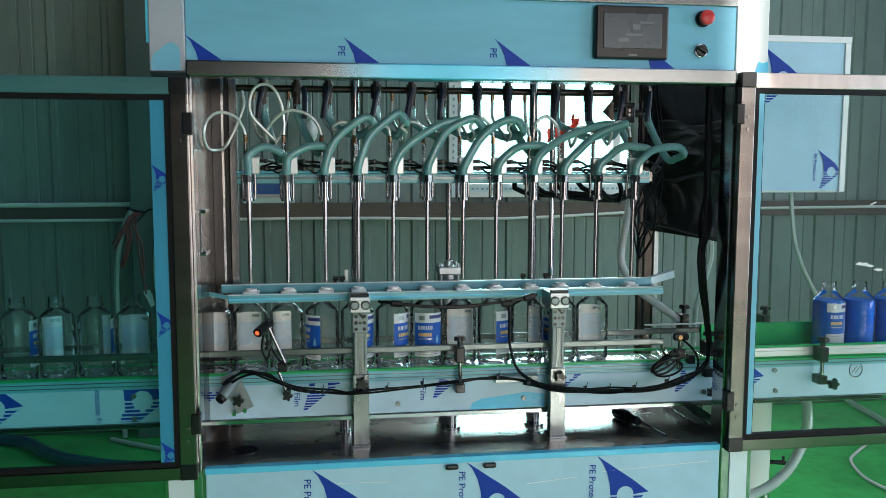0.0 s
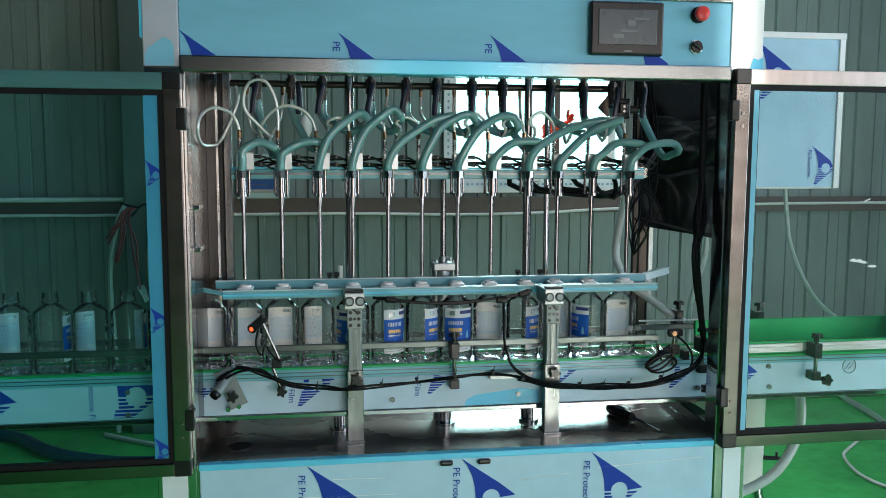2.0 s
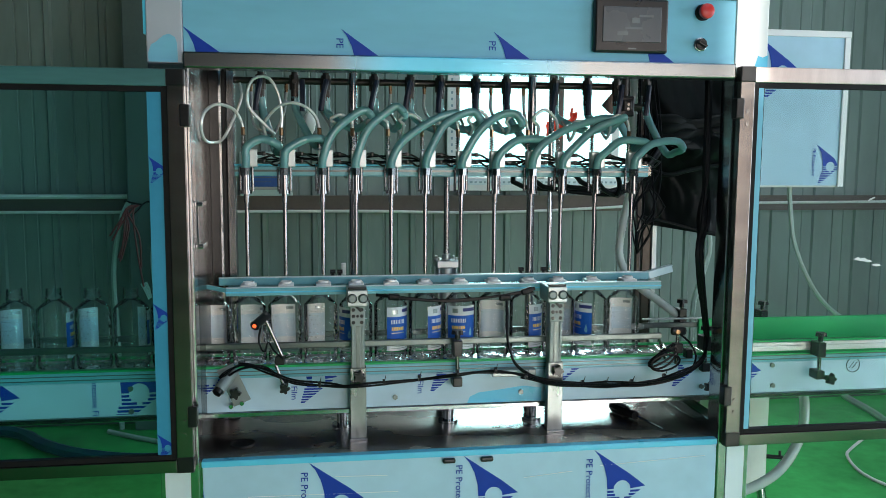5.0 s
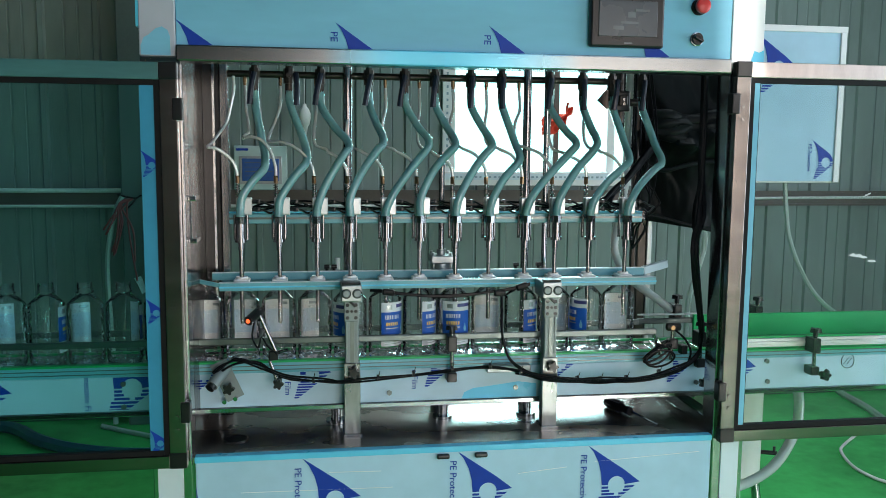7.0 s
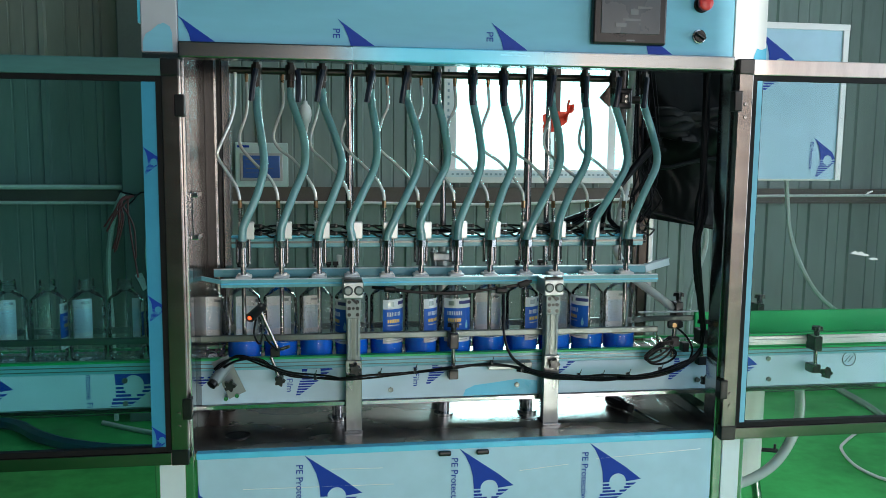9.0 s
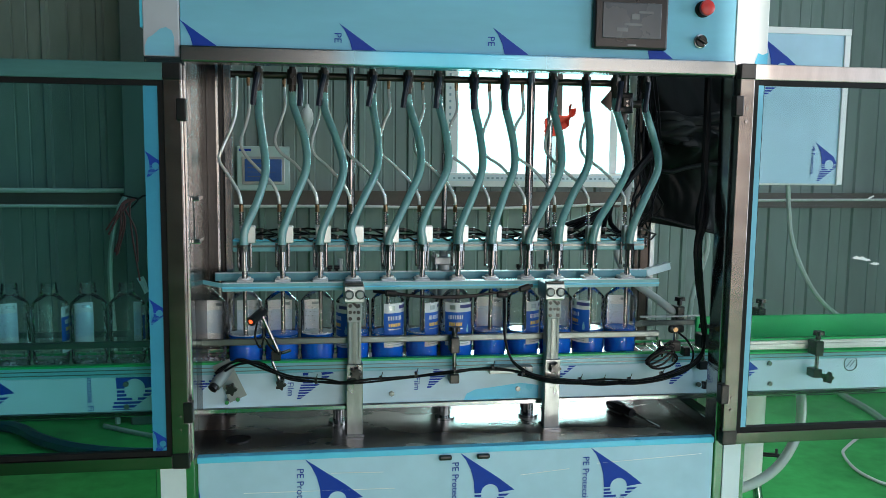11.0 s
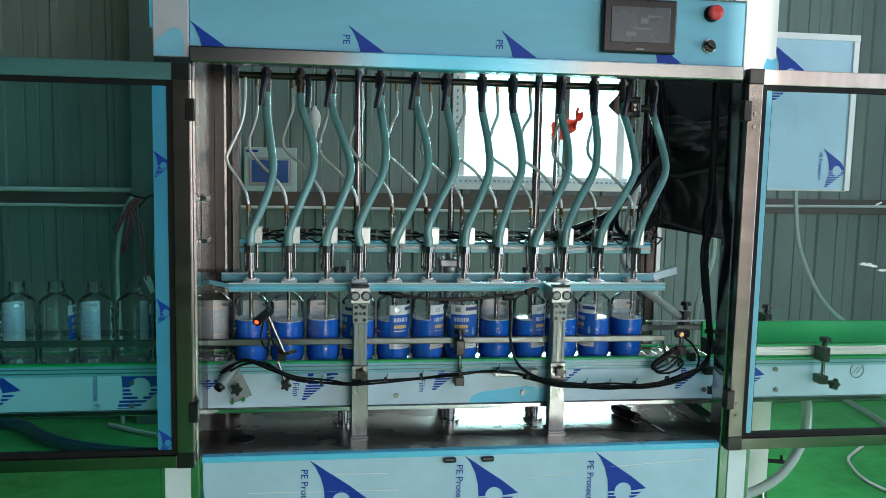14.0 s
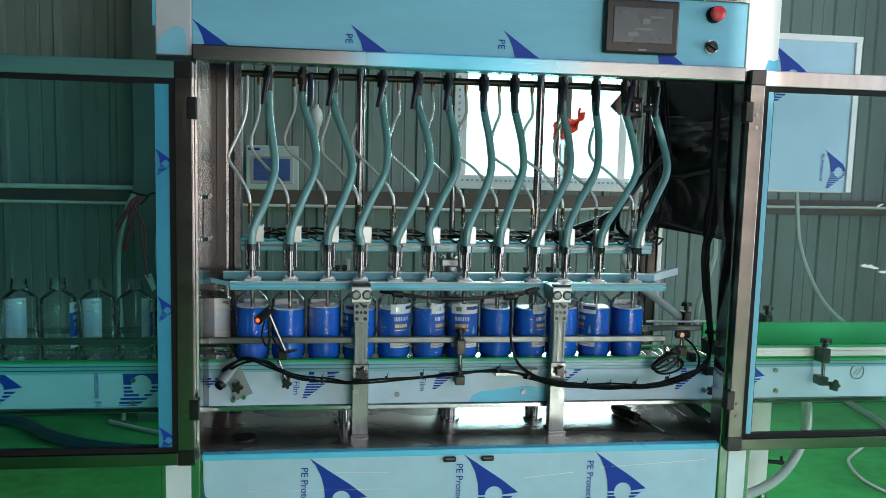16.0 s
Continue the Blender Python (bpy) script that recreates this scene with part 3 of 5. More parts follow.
bar("side_bracket", (MX0 + 0.004, 0.03, 1.37), (MX0 + 0.01, 0.036, 1.47), M_STEEL, machine, "", 0.001)
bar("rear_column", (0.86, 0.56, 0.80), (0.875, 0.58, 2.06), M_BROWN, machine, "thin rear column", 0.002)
# header box
bar("header_panel", (MX0 - 0.012, 0.0, 1.858), (MX1, 0.02, 2.35), M_FILM, machine, "steel header under pale blue film", 0.002)
bar("header_post", (-0.645, -0.004, 1.83), (MX0 - 0.013, 0.03, 2.35), M_GREYFILM, machine, "header end under greyish film", 0.003)
bar("header_post", (MX1 + 0.001, -0.004, 1.83), (1.0, 0.03, 2.35), M_WHITE_FILM_GLINT, machine, "white-filmed end of the header", 0.003)
bm = B()
flat(bm, [(-0.640, 1.832), (-0.570, 1.832), (-0.571, 1.878), (-0.576, 1.893), (-0.590, 1.901), (-0.604, 1.896), (-0.622, 1.880), (-0.633, 1.874), (-0.641, 1.853)], -0.0046)
part("header_film", bm, M_FILM, machine, "torn scrap of blue film")
bm = B()
flat(bm, [(0.962, 1.832), (1.0, 1.832), (1.0, 1.884), (0.985, 1.878), (0.972, 1.882), (0.964, 1.858)], -0.0046)
part("header_film", bm, M_FILM_EDGE, machine, "torn scrap of blue film")
bar("header_film", (-0.652, 0.0, 1.90), (-0.645, 0.03, 2.35), M_FILM_EDGE, machine, "blue film edge", 0)
bar("header_bar", (MX0 - 0.012, -0.016, 1.818), (MX1 + 0.0, 0.05, 1.858), M_BAR, machine, "stainless cross bar with a cyan reflection in its colour", 0.004)
bar("header_roof", (-0.64, 0.03, 2.06), (1.0, 0.76, 2.08), M_STEEL, machine, "stainless header floor", 0.002)
bar("header_back", (-0.64, 0.74, 2.08), (1.0, 0.76, 2.35), M_STEEL, machine, "stainless header back", 0.002)
for k, x in enumerate((-0.559, -0.166, 0.231, 0.628)):
    film_mark(machine, x, 1.922 + 0.003 * k, -0.0005, 1.859, 2.3, 0.78)
    if k in (1, 2):
        words("PE", 0.026, M_PRINT, machine, Matrix.Translation((x - 0.012, -0.0015, 1.899 + 0.003 * k)) @ DOWN, "lettering", "printed letters")
film_mark(machine, -0.64, 0.765, -0.0125, 0.1, 0.785, 0.92, 99, -0.535)
for x in (-0.26, 0.159, 0.53):
    film_mark(machine, x, 0.787, -0.0125, 0.1, 0.785, 0.92)
    words("PE Protective Film", 0.0265, M_PRINT, machine, Matrix.Translation((x - 0.021, -0.0135, 0.762)) @ DOWN, "lettering", "printed words")
for a, b in (((-0.42, 0.70), (-0.02, 0.695)), ((0.55, 0.74), (0.86, 0.755)), ((-0.19, 0.745), (-0.05, 0.742)), ((0.33, 0.716), (0.47, 0.728))):
    bm = B()
    rod(bm, (a[0], -0.0125, a[1]), (b[0], -0.0125, b[1]), 0.0009, n=5)
    part("film_crease", bm, M_WHITE_FILM_GLINT, machine, "fine crease in the film")
for x in (0.118, 0.223):
    bm = B()
    span(bm, (x - 0.018, -0.026, 0.77), (x + 0.018, -0.012, 0.784), 0.005)
    part("latch", bm, M_BLACK, machine, "black quarter-turn latch")
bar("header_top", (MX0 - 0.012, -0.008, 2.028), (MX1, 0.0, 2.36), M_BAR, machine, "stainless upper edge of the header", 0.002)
# touch panel
hmi = part("touch_panel", span(B(), (0.499, -0.02, 1.880), (0.704, 0.0, 2.021), 0.006), M_BLACK, machine, "black-framed touch panel")
bar("screen", (0.521, -0.0225, 1.908), (0.683, -0.019, 2.0), M_SCREEN, hmi, "dark grey display", 0.001)
for k, (w, h) in enumerate(((0.03, 0.01), (0.05, 0.006), (0.022, 0.014), (0.04, 0.006))):
    bar("screen_mark", (0.56 + 0.02 * k, -0.0238, 1.925 + 0.016 * k), (0.56 + 0.02 * k + w, -0.0226, 1.925 + 0.016 * k + h), M_SCREEN_INK, hmi, "", 0)
bar("maker_mark", (0.592, -0.0215, 1.889), (0.615, -0.0198, 1.893), M_SCREEN_INK, hmi, "small pale mark", 0)
# buttons
bm = B()
lathe(bm, [(0, 0.034), (0.014, 0.034), (0.0195, 0.031), (0.0205, 0.026), (0.0195, 0.02), (0.012, 0.017), (0.012, 0), (0, 0)], 24)
part("stop_button", bm, M_RED, machine, "red emergency stop button", Matrix.Translation((0.808, 0, 1.994)) @ pose(0, 0, 0, 90))
bm = B()
lathe(bm, [(0.022, 0.0), (0.022, 0.006), (0.014, 0.007), (0.014, 0)], 24)
part("button_ring", bm, M_RUBBER, machine, "black ring", Matrix.Translation((0.808, 0, 1.994)) @ pose(0, 0, 0, 90))
bm = B()
lathe(bm, [(0, 0.012), (0.015, 0.012), (0.0155, 0.0), (0, 0)], 24)
box(bm, (0, 0, 0.016), (0.008, 0.028, 0.012), 0.002, Matrix.Rotation(radians(60), 4, "Z"))
sel = part("selector_switch", bm, M_BLACK, machine, "black selector switch", Matrix.Translation((0.804, 0, 1.909)) @ pose(0, 0, 0, 90))
bm = B()
lathe(bm, [(0.016, 0.0), (0.0185, 0.002), (0.0185, 0.005), (0.0155, 0.006)], 24)
part("switch_ring", bm, M_POLISHED, sel, "chrome ring")

# manifold, valves, rods
bm = B()
rod(bm, (-0.50, 0.40, 1.826), (0.72, 0.40, 1.826), 0.0105)
part("manifold_bar", bm, M_BROWN, machine, "steel manifold bar")
OX = [-0.43 + 0.1046 * i for i in range(12)]
NX = [x + d for x, d in zip(OX, (0, 0.002, 0.005, -0.005, -0.007, -0.012, -0.010, -0.014, -0.009, -0.021, -0.020, -0.009))]
BX = [-0.431 + 0.1029 * i for i in range(12)]
VX = [-0.394, -0.295, -0.203, -0.059, 0.049, 0.141, 0.251, 0.347, 0.500, 0.605, 0.700, 0.798]
vbm = B()
rod(vbm, (0, 0, 0.03), (0, 0, 0.252), 0.010)
rod(vbm, (0, 0, -0.012), (0, 0, 0.032), 0.0155, n=8)
rod(vbm, (0, 0, -0.045), (0, 0, -0.01), 0.0115)
rod(vbm, (0, -0.022, 0.012), (0, 0, 0.012), 0.007)
valve_mesh = mesh_of("valve", vbm, M_BROWN)
hbm = B()
sweep(hbm, [(0, -0.024, 0.018), (-0.004, -0.03, -0.012), (-0.007, -0.032, -0.045), (-0.008, -0.03, -0.075)], 0.0085, 8)
handle_mesh = mesh_of("valve_handle", hbm, M_NAVY)
for i, x in enumerate(VX):
    v = part("valve", valve_mesh, None, machine, "steel ball valve", Matrix.Translation((x, 0.36, 1.808)))
    part("valve_handle", handle_mesh, None, v, "navy grip", pose(0, 0, 0, 0, (4, 0, 6, 8, 5, 2, 0, -4, 3, -3, 6, 2)[i], (0, 60, 0, 8, -6, 0, 4, 0, -5, 0, 20, 0)[i]))
for i, x in enumerate(OX[1:]):
    x -= 0.04
    bm = B()
    rod(bm, (x - 0.06, 0.40, 1.80), (x - 0.06, 0.40, 1.82), 0.0058)
    rod(bm, (x - 0.06, 0.40, 1.79), (x - 0.06, 0.40, 1.802), 0.0046)
    part("air_nipple", bm, M_BRASS, machine, "small brass nipple")
for x in (-0.123, 0.432):
    bm = B()
    rod(bm, (x, 0.37, 0.80), (x, 0.37, 2.06), 0.0125, n=18)
    part("guide_rod", bm, M_POLISHED, machine, "polished guide rod")
bm = B()
rod(bm, (0.52, 0.46, 0.80), (0.52, 0.46, 2.06), 0.009)
part("support_rod", bm, M_STEEL, machine, "thin steel rod")
bm = B()
rod(bm, (0.165, 0.37, 1.20), (0.165, 0.37, 1.60), 0.009)
part("piston_rod", bm, M_POLISHED, machine, "polished piston rod")
bm = B()
span(bm, (0.13, 0.335, 1.258), (0.20, 0.405, 1.283), 0.004)
rod(bm, (0.165, 0.37, 0.80), (0.165, 0.37, 1.258), 0.028, n=20)
for dx in (-0.027, 0.027):
    for dy in (-0.027, 0.027):
        rod(bm, (0.165 + dx, 0.37 + dy, 0.86), (0.165 + dx, 0.37 + dy, 1.292), 0.0045)
rod(bm, (0.165, 0.37, 1.283), (0.165, 0.37, 1.30), 0.014)
part("lift_cylinder", bm, M_ALU, machine, "aluminium lift cylinder")
bm = B()
rod(bm, (-0.155, 0.37, 1.21), (-0.155, 0.37, 1.275), 0.008)
part("stud", bm, M_PIPE, machine, "")
# solenoid valve at the end of the manifold
bm = B()
span(bm, (0.735, 0.42, 1.735), (0.785, 0.47, 1.80), 0.005)
span(bm, (0.742, 0.405, 1.752), (0.772, 0.42, 1.785), 0.004)
sol = part("solenoid_valve", bm, M_BLACK, machine, "black solenoid valve")
bm = B()
rod(bm, (0.70, 0.445, 1.765), (0.735, 0.445, 1.765), 0.012)
rod(bm, (0.785, 0.445, 1.765), (0.83, 0.445, 1.765), 0.012)
rod(bm, (0.76, 0.445, 1.80), (0.76, 0.445, 2.06), 0.011)
rod(bm, (0.76, 0.445, 1.70), (0.76, 0.445, 1.735), 0.014)
part("valve_pipe", bm, M_BROWN, sol, "dark threaded pipe")
# two polished discs added as small glints on the valve
bm = B()
for z in (1.772, 1.758):
    rod(bm, (0.757, 0.400, z), (0.757, 0.406, z), 0.005, n=8)
part("valve_glint", bm, M_POLISHED, sol, "small polished disc added as a glint")
bm = B()
box(bm, (0, 0, 0), (0.045, 0.004, 0.055), 0.001, Matrix.Translation((0.708, 0.42, 1.775)) @ Matrix.Rotation(0.7, 4, "Y"))
part("name_tag", bm, M_BROWN, sol, "dark tilted plate")
# flat bar under the conveyor and table details
for x in (-0.165, 0.155, 0.415):
    bm = B()
    rod(bm, (x, 0.25, 0.80), (x, 0.25, 0.88), 0.016)
    rod(bm, (x, 0.25, 0.80), (x, 0.25, 0.808), 0.03)
    part("foot", bm, M_STEEL, machine, "round steel foot")
bm = B()
lathe(bm, [(0.028, 0.0005), (0.034, 0.003), (0.034, 0.0), (0.028, 0.0)], 24, Matrix.Translation((-0.445, 0.125, 0.80)))
rod(bm, (-0.445, 0.125, 0.7995), (-0.445, 0.125, 0.8012), 0.028, n=24)
part("cable_grommet", bm, M_BLACK, machine, "cable hole with a rim")
bm = B()
span(bm, (0.905, 0.06, 0.80), (0.955, 0.42, 0.835), 0.004)
part("side_channel", bm, M_STEEL, machine, "dark steel channel along the table edge", pose(0, 0, 0, 0, 0, 0))

# ---------------------------------------------------------------- safety doors
def door(name, x0, x1, z0, z1, y, hinge_left, label, glass):
    d = thing(name, label, "door")
    w = 0.042
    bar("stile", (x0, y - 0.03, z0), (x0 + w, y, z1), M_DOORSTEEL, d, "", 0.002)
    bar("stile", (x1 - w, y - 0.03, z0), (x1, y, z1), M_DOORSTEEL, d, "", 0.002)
    bar("rail", (x0 + w, y - 0.03, z1 - w), (x1 - w, y, z1), M_DOORRAIL if hinge_left else M_TEALRAIL, d, "" if hinge_left else "rail with a teal reflection in its colour", 0.002)
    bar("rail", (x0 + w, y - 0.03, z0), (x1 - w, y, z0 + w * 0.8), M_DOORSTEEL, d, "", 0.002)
    for cx in (x0, x1 - w):
        for cz in (z0 - 0.001, z1 - w + 0.001):
            bar("corner_block", (cx - 0.001, y - 0.0325, cz), (cx + w + 0.001, y - 0.005, cz + w), M_BLACK, d, "black plastic corner", 0.003)
    g = 0.014
    a, b, c, e = x0 + w, x1 - w, z0 + w * 0.8, z1 - w
    for p, q in (((a, c), (a + g, e)), ((b - g, c), (b, e)), ((a + g, c), (b - g, c + g)), ((a + g, e - g), (b - g, e))):
        bar("gasket", (p[0], y - 0.026, p[1]), (q[0], y - 0.006, q[1]), M_RUBBER, d, "black rubber gasket", 0.001)
    pn = bar("pane", (a + g, y - 0.018, c + g), (b - g, y - 0.012, e - g), glass, d, "clear acrylic pane" if hinge_left else "acrylic pane still under its bluish film", 0)
    pn.visible_shadow = False
    s0 = b - g - 0.034 if not hinge_left else a + g
    strip = bar("film_strip", (s0, y - 0.0235, c + g), (s0 + (0.034 if not hinge_left else 0.016), y - 0.0205, e - g), M_STRIP if not hinge_left else M_FILM, d, "strip of blue film along the pane", 0)
    hx = x1 if not hinge_left else x0
    for z in (z0 + 0.12, z1 - 0.14):
        bar("hinge", (hx - 0.012, y - 0.034, z), (hx + 0.012, y - 0.004, z + 0.055), M_BLACK, d, "black hinge", 0.003)
    for z in (z0 + 0.10, z0 + 0.135, z1 - 0.12, z1 - 0.155):
        bm = B()
        sx = hx - 0.022 if not hinge_left else hx + 0.022
        rod(bm, (sx, y - 0.033, z), (sx, y - 0.03, z), 0.005, n=10)
        part("screw", bm, M_POLISHED, d)
    return d


ld = door("door_1", -1.30, -0.553, 0.785, 1.812, -0.008, False, "open stainless safety door with bluish pane and black gasket", M_GLASS)
for z in (0.84, 1.18, 1.55):
    film_mark(ld, -0.646, z + 0.05, -0.0325, z - 0.02, z + 0.05, 0.30)
rd = door("door_2", 0.912, 1.66, 0.785, 1.85, 0.0, True, "open stainless safety door with clear pane and black gasket", M_PANE)

# white reflections on the clear pane, shaped as small flat pieces
for pts in ([(1.283, 1.317), (1.295, 1.314), (1.312, 1.312), (1.330, 1.308), (1.343, 1.309), (1.338, 1.314), (1.326, 1.316), (1.318, 1.322), (1.306, 1.319), (1.298, 1.324)],
            [(1.340, 1.300), (1.356, 1.296), (1.372, 1.298), (1.366, 1.303), (1.352, 1.304)], [(1.317, 1.484), (1.326, 1.486), (1.340, 1.493), (1.338, 1.496), (1.324, 1.491)]):
    bm = B()
    flat(bm, pts, -0.0186, 0.0006)
    part("pane_glint", bm, M_WHITE_FILM_GLINT, rd, "white reflection shaped on the pane")

# ---------------------------------------------------------------- conveyor
belt = thing("conveyor", "bottle conveyor with filmed steel sides and slat chain", "conveyor")
CX0, CX1, CY0, CY1 = -2.2, 3.2, 0.172, 0.328
bar("side_panel", (CX0, CY0, 0.877), (CX1, CY0 + 0.012, 0.975), M_FILM_SIDE, belt, "steel side under pale film", 0.002)
bar("side_panel", (CX0, CY1 - 0.012, 0.844), (CX1, CY1, 0.988), M_STEEL, belt, "steel side", 0.002)
bar("lower_flange", (CX0, CY0 - 0.004, 0.862), (CX1, CY0 + 0.03, 0.876), M_STEEL, belt, "steel flange", 0.002)
bar("belt_bed", (CX0, CY0 + 0.013, 0.972), (CX1, CY1 - 0.013, 0.982), M_STEEL, belt, "", 0)
bar("top_channel", (CX0, CY0 - 0.004, 0.9755), (CX1, CY0 + 0.02, 1.004), M_RAILFILM, belt, "grooved edge channel under teal film", 0.001)
for z in (0.983, 0.994):
    bar("groove", (CX0, CY0 - 0.0055, z), (CX1, CY0 - 0.0045, z + 0.0025), M_DULL, belt, "dark groove", 0)
bar("wear_strip", (CX0, CY0 - 0.006, 1.0045), (CX1, CY0 + 0.014, 1.0105), M_GREEN, belt, "green wear strip", 0.001)
bar("wear_strip", (CX0, CY1 - 0.014, 1.0045), (CX1, CY1 + 0.004, 1.0105), M_GREEN, belt, "green wear strip", 0.001)
slat = mesh_of("slat", span(B(), (-0.0184, -0.058, -0.004), (0.0184, 0.058, 0), 0.001), M_SLAT)
for k in range(140):
    part("slat", slat, None, belt, "", Matrix.Translation((CX0 + 0.02 + k * 0.0385, 0.25, 1.0)))
# bottle guide rails and their posts
bar("guide_rail", (-2.2, 0.176, 1.055), (0.80, 0.186, 1.074), M_DULL, belt, "flat steel guide rail", 0.003)
bar("guide_rail", (-2.2, 0.318, 1.055), (0.80, 0.328, 1.074), M_DULL, belt, "flat steel guide rail", 0.003)
for z, d, m in ((1.082, 0.006, M_PALE_ALU), (1.055, 0.018, M_DULL)):
    bar("rear_guide", (0.80, 0.33, z), (1.02, 0.342, z + d), m, belt, "steel rail behind the outfeed", 0.003)
bar("green_guide", (0.985, 0.318, 1.012), (3.2, 0.33, 1.085), M_GREEN, belt, "green plastic side guide", 0.002)
bar("outfeed_rail", (0.985, 0.155, 1.012), (3.2, 0.168, 1.04), M_PALE_ALU, belt, "grooved aluminium outfeed rail", 0.002)
bar("outfeed_rail", (0.985, 0.150, 1.022), (3.2, 0.155, 1.030), M_PALE_ALU, belt, "bright groove", 0.001)
bar("outfeed_strip", (0.985, 0.156, 1.0405), (3.2, 0.167, 1.046), M_GREEN, belt, "green strip", 0.001)
bar("outfeed_strip", (0.985, 0.153, 1.000), (3.2, 0.167, 1.006), M_GREEN, belt, "green strip", 0.001)
for x, z in ((-0.013, 0.905), (0.362, 0.908), (-0.75, 0.955), (-0.75, 0.89), (-0.60, 0.955), (-0.60, 0.90), (1.16, 0.965), (1.165, 0.90), (0.93, 0.905)):
    bm = B()
    rod(bm, (x, CY0 - 0.006, z), (x, CY0, z), 0.0078, n=6)
    part("bolt", bm, M_DULL, belt, "steel bolt")
for x, z, s, tx, tz, w in ((-1.208, 1.06, 1.0, 0, 0, ""), (-0.822, 1.073, 1.02, -0.853, 0.984, "otective Fi"), (-0.30, 1.058, 0.72, -0.31, 0.948, "Film"), (0.075, 1.08, 0.72, 0.053, 0.972, "e Film"),
                          (-0.60, 1.07, 0.72, 0, 0, ""), (0.43, 1.07, 0.72, 0, 0, ""), (0.82, 1.07, 0.72, 0, 0, ""), (1.005, 1.035, 0.72, 0, 0, "")):
    film_mark(belt, x, z, CY0 - 0.0008, 0.882, 0.974, s)
    if w:
        words(w, 0.0245, M_PRINT, belt, Matrix.Translation((tx, CY0 - 0.0012, tz)) @ DOWN, "lettering", "printed words")
bm = B()
sweep(bm, [(1.435 + 0.022 * math.cos(a), CY0 - 0.001, 0.957 + 0.023 * math.sin(a)) for a in [k * 0.45 for k in range(15)]], 0.0012, 5)
for dx in (-0.006, 0.006):
    rod(bm, (1.435 + dx - 0.008, CY0 - 0.001, 0.947), (1.435 + dx + 0.008, CY0 - 0.001, 0.967), 0.001, n=5)
part("pen_mark", bm, M_BLACK, belt, "hand-drawn pen circle")
bm = B()
flat(bm, [(0.20, 0.879), (0.425, 0.879), (0.425, 0.918), (0.37, 0.926), (0.29, 0.916), (0.235, 0.910), (0.208, 0.898)], CY0 - 0.0002, 0.0004)
part("film_patch", bm, M_FILM_EDGE, belt, "bluer patch on the side film")
bar("cable_duct", (0.27, CY0 - 0.03, 0.962), (0.40, CY0 - 0.004, 0.982), M_ALU, belt, "short aluminium profile", 0.002)


def bracket(x, z_top, z_low, y=0.13):
    """A rail clamp: block with two knobs on a short rod at the conveyor's side."""
    bm = B()
    rod(bm, (x, y + 0.012, z_low), (x, y + 0.012, z_top - 0.02), 0.006)
    c = part("rail_clamp", bm, M_POLISHED, belt, "steel clamp rod")
    bar("clamp_block", (x - 0.013, y - 0.002, z_top - 0.075), (x + 0.013, y + 0.045, z_top - 0.03), M_BLACK, c, "black clamp block", 0.003)
    bar("clamp_foot", (x - 0.014, y + 0.0, z_low - 0.005), (x + 0.014, y + 0.042, z_low + 0.022), M_BLACK, c, "black clamp foot", 0.003)
    knob("clamp_knob", c, (x, y + 0.012, z_top - 0.012), (0, 0, 1), 0.018)
    return c


bracket(0.165, 1.105, 0.945)
c = bracket(1.287, 1.075, 0.935, 0.11)
knob("clamp_knob", c, (1.31, 0.10, 0.935), (0.2, -1, 0), 0.019)
c = bracket(0.935, 1.095, 0.96, 0.15)
knob("clamp_knob", c, (0.935, 0.13, 0.915), (0, -1, 0.1), 0.018)
c = bracket(0.94, 1.145, 1.06, 0.34)
bracket(1.22, 1.135, 1.05, 0.335)

# ---------------------------------------------------------------- neck guide
guide = thing("neck_guide", "acrylic and aluminium neck guide with white funnels on two posts", "guide rail")
bar("front_bar", (-0.49, 0.196, 1.206), (0.80, 0.206, 1.228), M_RAILFILM, guide, "filmed front bar", 0.002)
bar("front_bar", (-0.49, 0.193, 1.2145), (0.80, 0.196, 1.219), M_FILM_EDGE, guide, "bright film edge", 0.0005)
bar("rear_bar", (-0.52, 0.294, 1.222), (0.80, 0.304, 1.243), M_RAILFILM, guide, "filmed rear bar", 0.002)
# pale strips stand for the highlight along both bars' top edges
bar("bar_highlight", (-0.49, 0.195, 1.2282), (0.80, 0.207, 1.2305), M_FILM_PALE, guide, "pale strip for the edge highlight", 0.0005)
bar("bar_highlight", (-0.52, 0.293, 1.2432), (0.80, 0.305, 1.2458), M_FILM_PALE, guide, "pale strip for the edge highlight", 0.0005)
sh = bar("shelf", (-0.49, 0.2065, 1.2195), (0.80, 0.2935, 1.2235), M_ACRYL, guide, "clear acrylic shelf", 0)
bm = B()
box(bm, (0.045, 0, 0.0), (0.09, 0.009, 0.021), 0.002)
box(bm, (0.045, 0.002, 0.012), (0.09, 0.02, 0.003), 0.0005)
part("bar_end", bm, M_FILM_PALE, guide, "bent bar end", Matrix.Translation((0.80, 0.299, 1.2325)) @ pose(0, 0, 0, 0, -12, 12))
bm = B()
box(bm, (-0.05, 0, 0.004), (0.10, 0.007, 0.012), 0.002)
part("bar_end", bm, M_RAILFILM, guide, "bent bar end", Matrix.Translation((-0.485, 0.201, 1.217)) @ pose(0, 0, 0, 0, 8, -22))
fb = B()
box(fb, (0, 0, 0.0), (0.044, 0.05, 0.009), 0.003)
lathe(fb, [(0.009, 0.0045), (0.016, 0.011), (0.017, 0.0045), (0.009, 0.0045)], 16)
lathe(fb, [(0.011, -0.018), (0.012, -0.005), (0.0085, -0.005), (0.0085, -0.018), (0.011, -0.018)], 16)
